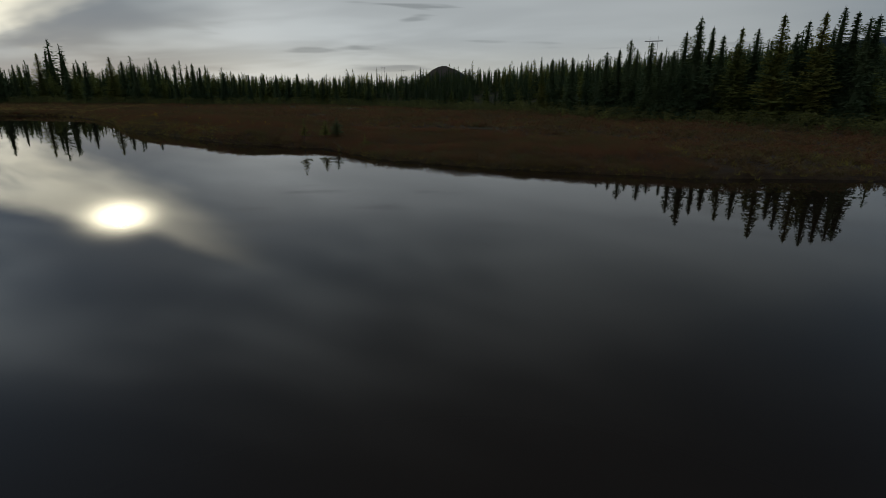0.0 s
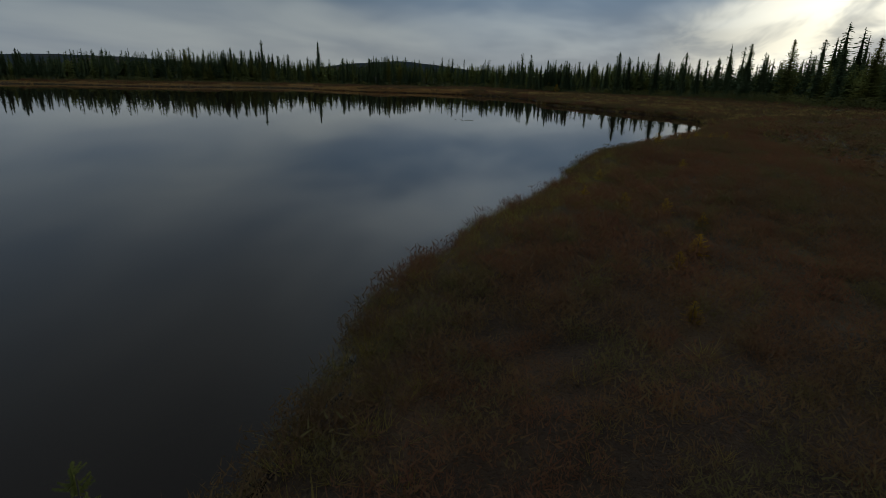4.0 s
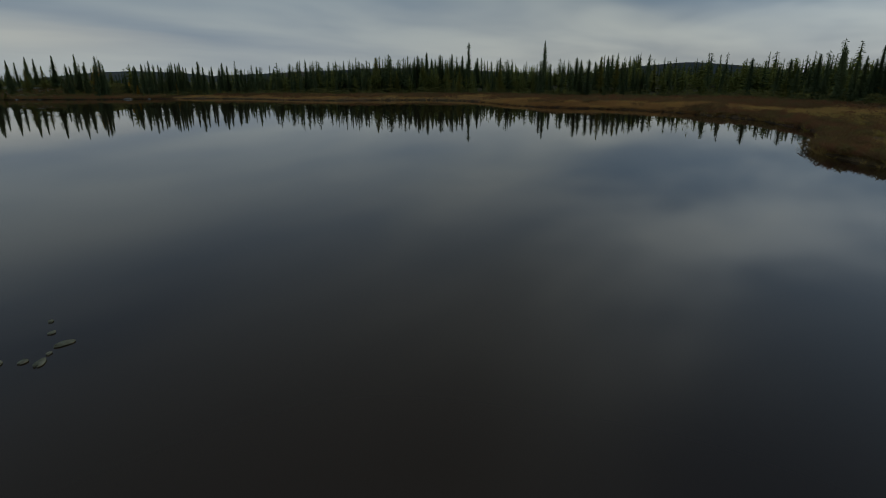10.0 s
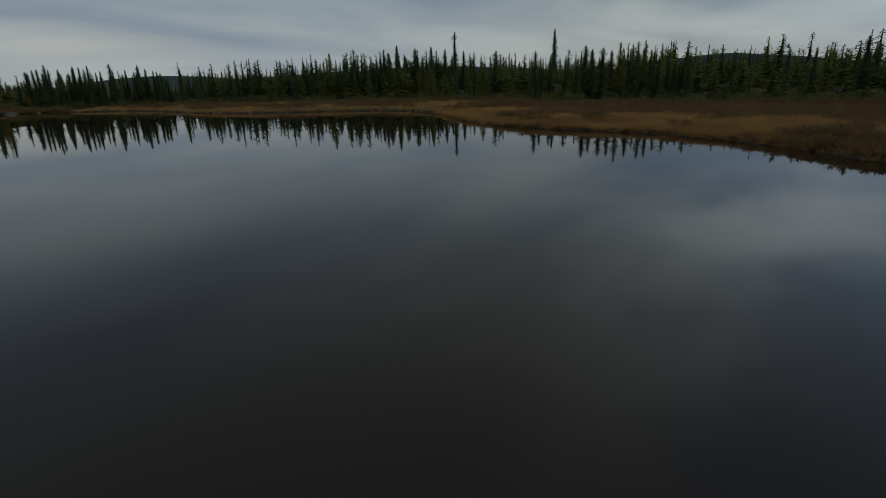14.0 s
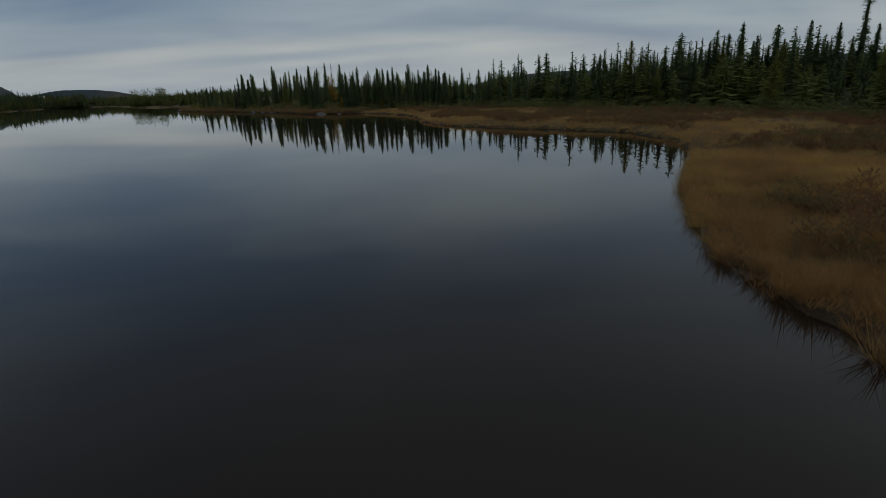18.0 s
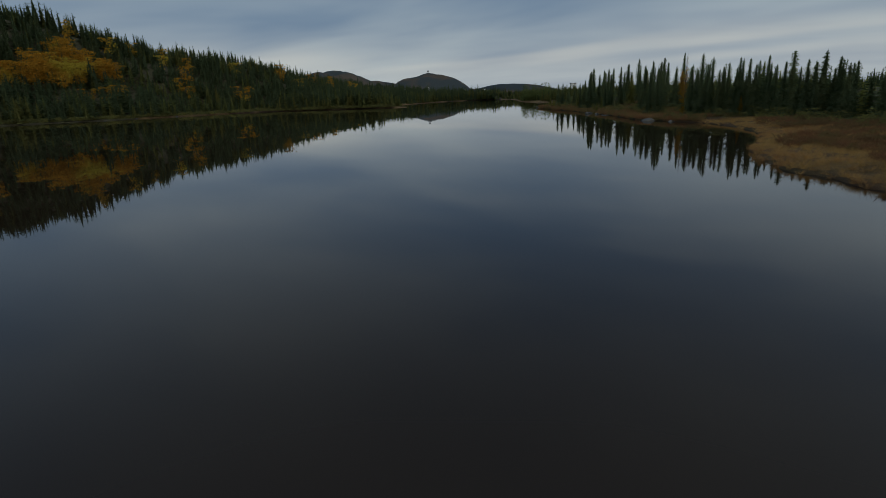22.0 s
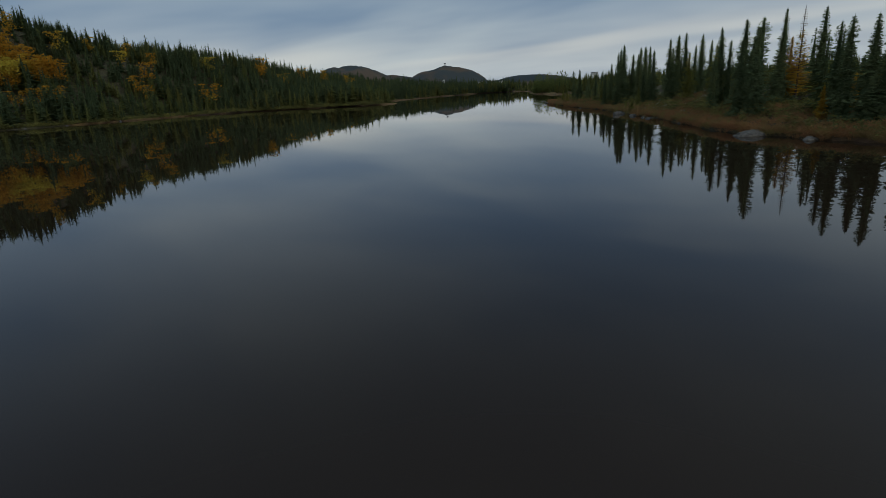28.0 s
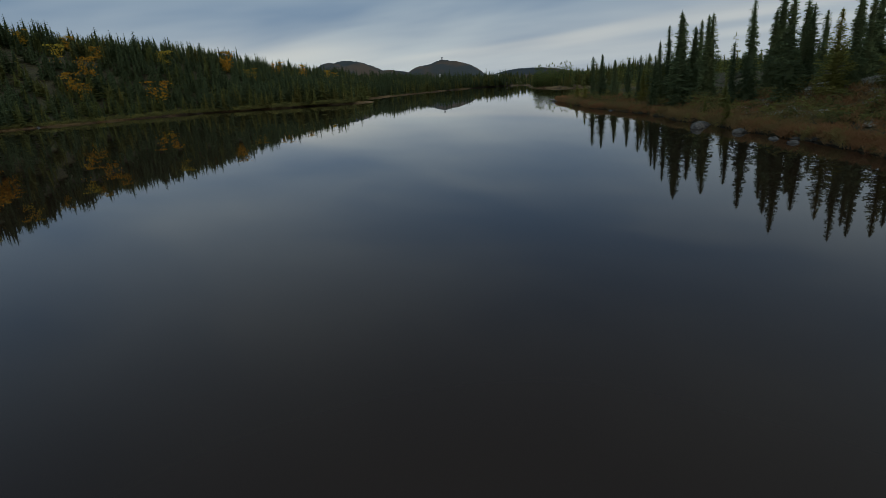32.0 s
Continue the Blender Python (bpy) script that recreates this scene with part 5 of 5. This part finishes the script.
def twiggy(seed, leaves, size, slim=0.35):
    """A low shrub one metre high and wide: upright twigs set with small narrow leaves."""
    r = np.random.RandomState(seed)
    v, f = [], []
    for k in range(leaves):
        a, q, h = r.rand() * 6.3, 0.5 * math.sqrt(r.rand()), r.rand() ** 0.7
        q *= 0.55 + 0.5 * h
        c = np.array([q * math.cos(a), q * math.sin(a), h * (1 - 0.5 * q)])
        d = np.clip(r.randn(3), -1.3, 1.3) * size
        d[2] = abs(d[2]) + 0.9 * size
        e = np.cross(d, np.clip(r.randn(3), -1, 1)) / max(np.linalg.norm(d), 1e-6)
        e = e / max(np.linalg.norm(e), 1e-6) * slim * size
        n = len(v)
        v += [c - e * 0.5, c + e * 0.5, c + d]
        f.append((n, n + 1, n + 2))
    return np.array(v), np.array(f)


def plant_colour(name, palette, patch, fine_mix=0.4, soft=0.4):
    def build(n, s):
        p = place(n)
        big, mid = n.noise(p, patch, 3.0, 0.6), n.noise(p, patch * 5.5, 3.0, 0.6)
        c = n.mix(n.ramp(big, 0.42, 0.58), palette[0], palette[1])
        c = n.mix(n.math("MULTIPLY", n.ramp(mid, 0.48, 0.66), 0.75), c, palette[2])
        c = n.mix(n.math("MULTIPLY", island(n), fine_mix), c, palette[3])
        soft_light(n, s, soft)
        return c
    return leaf_material(name, build)


SEDGE = plant_colour("autumn_sedge", [(0.34, 0.160, 0.062, 1), (0.48, 0.275, 0.090, 1), (0.24, 0.145, 0.062, 1), (0.53, 0.345, 0.145, 1)], 0.16, 0.5)
BOG_SEDGE = plant_colour("olive_bog_sedge", [(0.27, 0.185, 0.050, 1), (0.31, 0.245, 0.060, 1), (0.23, 0.170, 0.050, 1), (0.38, 0.260, 0.090, 1)], 0.20)
SHORE_SEDGE = plant_colour("olive_tan_sedge", [(0.30, 0.185, 0.065, 1), (0.38, 0.255, 0.085, 1), (0.24, 0.185, 0.065, 1), (0.43, 0.30, 0.12, 1)], 0.14, 0.5)
HEATH = plant_colour("rusty_bog_shrub", [(0.165, 0.097, 0.048, 1), (0.215, 0.092, 0.050, 1), (0.150, 0.142, 0.052, 1), (0.24, 0.165, 0.082, 1)], 0.16)
POINT_HEATH = plant_colour("brown_shore_shrub", [(0.205, 0.135, 0.062, 1), (0.285, 0.132, 0.066, 1), (0.190, 0.190, 0.062, 1), (0.32, 0.225, 0.100, 1)], 0.14)

TUFTS = [tuft(500 + k, 26, 0.75, 0.9, 0.015) for k in range(5)]
CLOSE_TUFTS = [tuft(510 + k, 36, 0.85, 1.1, 0.010) for k in range(5)]
FINE_TUFTS = [tuft(520 + k, 14, 0.8, 0.6, 0.03) for k in range(4)]
TWIGS = [twiggy(540 + k, 64, 0.105, 0.34) for k in range(5)]
LEAFY = [twiggy(580 + k, 40, 0.17, 0.42) for k in range(5)]
FINE_TWIGS = [twiggy(560 + k, 18, 0.19, 0.7) for k in range(4)]
BUSHES = [leaf_crown(590 + k, 44, 0.075) for k in range(4)]


def sow(seed, x0, x1, y0, y1, count, rule, height, width, shapes):
    """Random spots over a rectangle, kept by rule(shore, bog, x, y), as rows for scatter_mesh."""
    r = np.random.RandomState(seed)
    x, y = r.uniform(x0, x1, count), r.uniform(y0, y1, count)
    s, b, z = survey(x, y)
    ok = rule(s, b, x, y, r.rand(count)) & (z > -0.06)
    for pool in (POOL_LINE, FAR_POOL_LINE):
        ok &= pool_distance(x, y, pool) > 0.5 + 3.2 * r.rand(count) * (y < pool[:, 1].mean())
    h = height[0] + (height[1] - height[0]) * r.rand(count) ** 1.5
    return np.stack([x, y, z - 0.03, h, width[0] + (width[1] - width[0]) * r.rand(count), r.rand(count) * 6.3, r.randint(0, shapes, count)], 1)[ok]


def strip(x, y):
    """The part of the north bog that the flight crosses."""
    return y < 46 - 0.55 * (x + 10)


near_heath = sow(1, -42, 12, 22, 62, 62000, lambda s, b, x, y, q: (s > -0.1) & (b < 2) & strip(x, y) & (q < np.where((s < 2.2) & (x < -14), 0.45, np.where(s < 12, 1.0, 0.5))), (0.14, 0.38), (1.2, 2.0), 5)
edge_heath = sow(2, -45, 40, 18, 60, 70000, lambda s, b, x, y, q: (s > np.where(x < -25, 0.10, -0.12)) & (s < 0.9) & (b < 2) & ((x > -22) | (rough(x, y, 4.0, 57) > 0.25)), (0.10, 0.24), (1.0, 1.6), 5)
tagged(new("bog_shrubs", scatter_mesh("bog_shrubs", TWIGS, near_heath, HEATH)), "knee-high rusty leatherleaf shrubs covering the peat bog", "shrubs", kind="stuff")
tagged(new("bog_shrubs", scatter_mesh("edge_shrubs", TWIGS, edge_heath, HEATH)), "dark rusty shrubs overhanging the edge of the bog", "shrubs", kind="stuff")
north_edge = sow(12, -108, -45, 52, 72, 26000, lambda s, b, x, y, q: (s > 0.15) & (s < 2.5), (0.20, 0.42), (1.2, 2.0), 5)
tagged(new("bog_shrubs", scatter_mesh("north_edge_shrubs", LEAFY, north_edge, HEATH)), "rust-brown shrubs fringing the north shore", "shrubs", kind="stuff")
wide_heath = sow(3, -150, 40, 18, 112, 62000, lambda s, b, x, y, q: (s > 0.0) & (b < 3) & (~strip(x, y) | (x < -42) | (x > 12)) & ((x > -95) | (s > 12)) & (q < np.where((x > -45) & (y < 75), 1.0, 0.55)), (0.20, 0.45), (1.6, 2.8), 4)
tagged(new("bog_shrubs", scatter_mesh("wide_bog_shrubs", FINE_TWIGS, wide_heath, HEATH)), "low rust-brown heath across the open bog", "shrubs", kind="stuff")
near_sedge = sow(4, -42, 12, 22, 62, 70000, lambda s, b, x, y, q: (s > -0.1) & (b < 2) & (q < np.clip(1.0 - 0.36 * s + 0.5 * rough(x, y, 3.5, 51) + 0.4 * (x < -15) - 0.45 * (x > -12), 0.03, 1)), (0.15, 0.32), (0.8, 1.4), 5)
tagged(new("sedge", scatter_mesh("sedge", TUFTS, near_sedge, BOG_SEDGE)), "olive and tan sedge tufts along the bog bank", "sedge", kind="stuff")
spit_sedge = sow(5, -162, -95, -38, 80, 70000, lambda s, b, x, y, q: (s > -0.1) & (b < 1.5) & (s < 30) & (q < np.where(s < 9, 0.95, 0.5)), (0.28, 0.58), (0.8, 1.3), 5)
tagged(new("sedge", scatter_mesh("spit_sedge", TUFTS, spit_sedge, SEDGE)), "tawny gold autumn sedge along the west shore", "sedge", kind="stuff")
spit_heath = sow(13, -160, -100, -30, 80, 42000, lambda s, b, x, y, q: (s > 1.8) & (b < 1) & (rough(x, y, 8, 55) + 0.6 * rough(x, y, 2.5, 56) + 0.03 * s > 0.18) & (q < 0.75), (0.30, 0.60), (1.2, 2.0), 5)
tagged(new("bog_shrubs", scatter_mesh("spit_shrubs", LEAFY, spit_heath, HEATH)), "dark rusty shrubs in patches among the gold sedge", "shrubs", kind="stuff")
close_sedge = sow(10, -132, -104, 34, 66, 32000, lambda s, b, x, y, q: (s > -0.15) & (s < 11), (0.26, 0.58), (0.7, 1.1), 5)
tagged(new("sedge", scatter_mesh("close_sedge", CLOSE_TUFTS, close_sedge, SEDGE)), "thick golden sedge overhanging the spit's edge", "sedge", kind="stuff")
north_sedge = sow(6, -100, 40, 18, 112, 60000, lambda s, b, x, y, q: (s > -0.05) & (b < 2) & (~strip(x, y) | (x < -42) | (x > 12)) & (q < np.where(s < 6, 0.8, 0.25)), (0.22, 0.46), (0.9, 1.5), 4)
tagged(new("sedge", scatter_mesh("north_sedge", FINE_TUFTS, north_sedge, BOG_SEDGE)), "thin olive sedge scattered over the north bog", "sedge", kind="stuff")
shore_sedge = sow(14, -104, -44, 56, 90, 30000, lambda s, b, x, y, q: (s > -0.05) & (b < 1) & (rough(x, y, 7, 58) + 0.5 * rough(x, y, 2.2, 59) > -0.35) & (q < np.where(s < 10, 0.9, 0.5)), (0.28, 0.52), (0.9, 1.5), 4)
tagged(new("sedge", scatter_mesh("shore_sedge", FINE_TUFTS, shore_sedge, SHORE_SEDGE)), "olive-tan autumn sedge along the north-west bank", "sedge", kind="stuff")
point_heath = sow(9, -150, -120, -135, -40, 30000, lambda s, b, x, y, q: (s > -0.1) & (s < 9) & (q < 0.42), (0.25, 0.60), (1.2, 2.0), 5)
point_edge = sow(11, -150, -118, -135, -38, 60000, lambda s, b, x, y, q: (s > -0.12) & (s < 1.3), (0.25, 0.55), (1.0, 1.7), 5)
tagged(new("bog_shrubs", scatter_mesh("point_shrubs", LEAFY, np.concatenate([point_heath, point_edge]), POINT_HEATH)), "brown and olive shrubs along the rocky point", "shrubs", kind="stuff")
rim = sow(7, -175, 60, -160, 125, 160000, lambda s, b, x, y, q: (s > 0.4) & (b > -3.5) & (b < 6) & (s < 60) & (q < np.where(x < -95, 0.35, 0.6)) | (s > 2) & (s < 9) & (b > 0) & (x < -100) & (y < -40) & (q < 0.25), (0.5, 1.4), (1.4, 2.4), 4)
tagged(new("willow_shrubs", scatter_mesh("willow_shrubs", BUSHES, rim, SHRUB)), "olive-green alder and willow shrubs at the forest edge", "shrubs", kind="stuff")
shore_brush = sow(8, -60, 80, -235, -90, 70000, lambda s, b, x, y, q: (s > -0.1) & (s < 6) & (q < np.where(s < 2, 1.0, 0.6)), (0.6, 1.5), (1.6, 2.6), 4)
tagged(new("willow_shrubs", scatter_mesh("east_shrubs", BUSHES, shore_brush, SHRUB)), "brownish shrubs along the far east bank", "shrubs", kind="stuff")
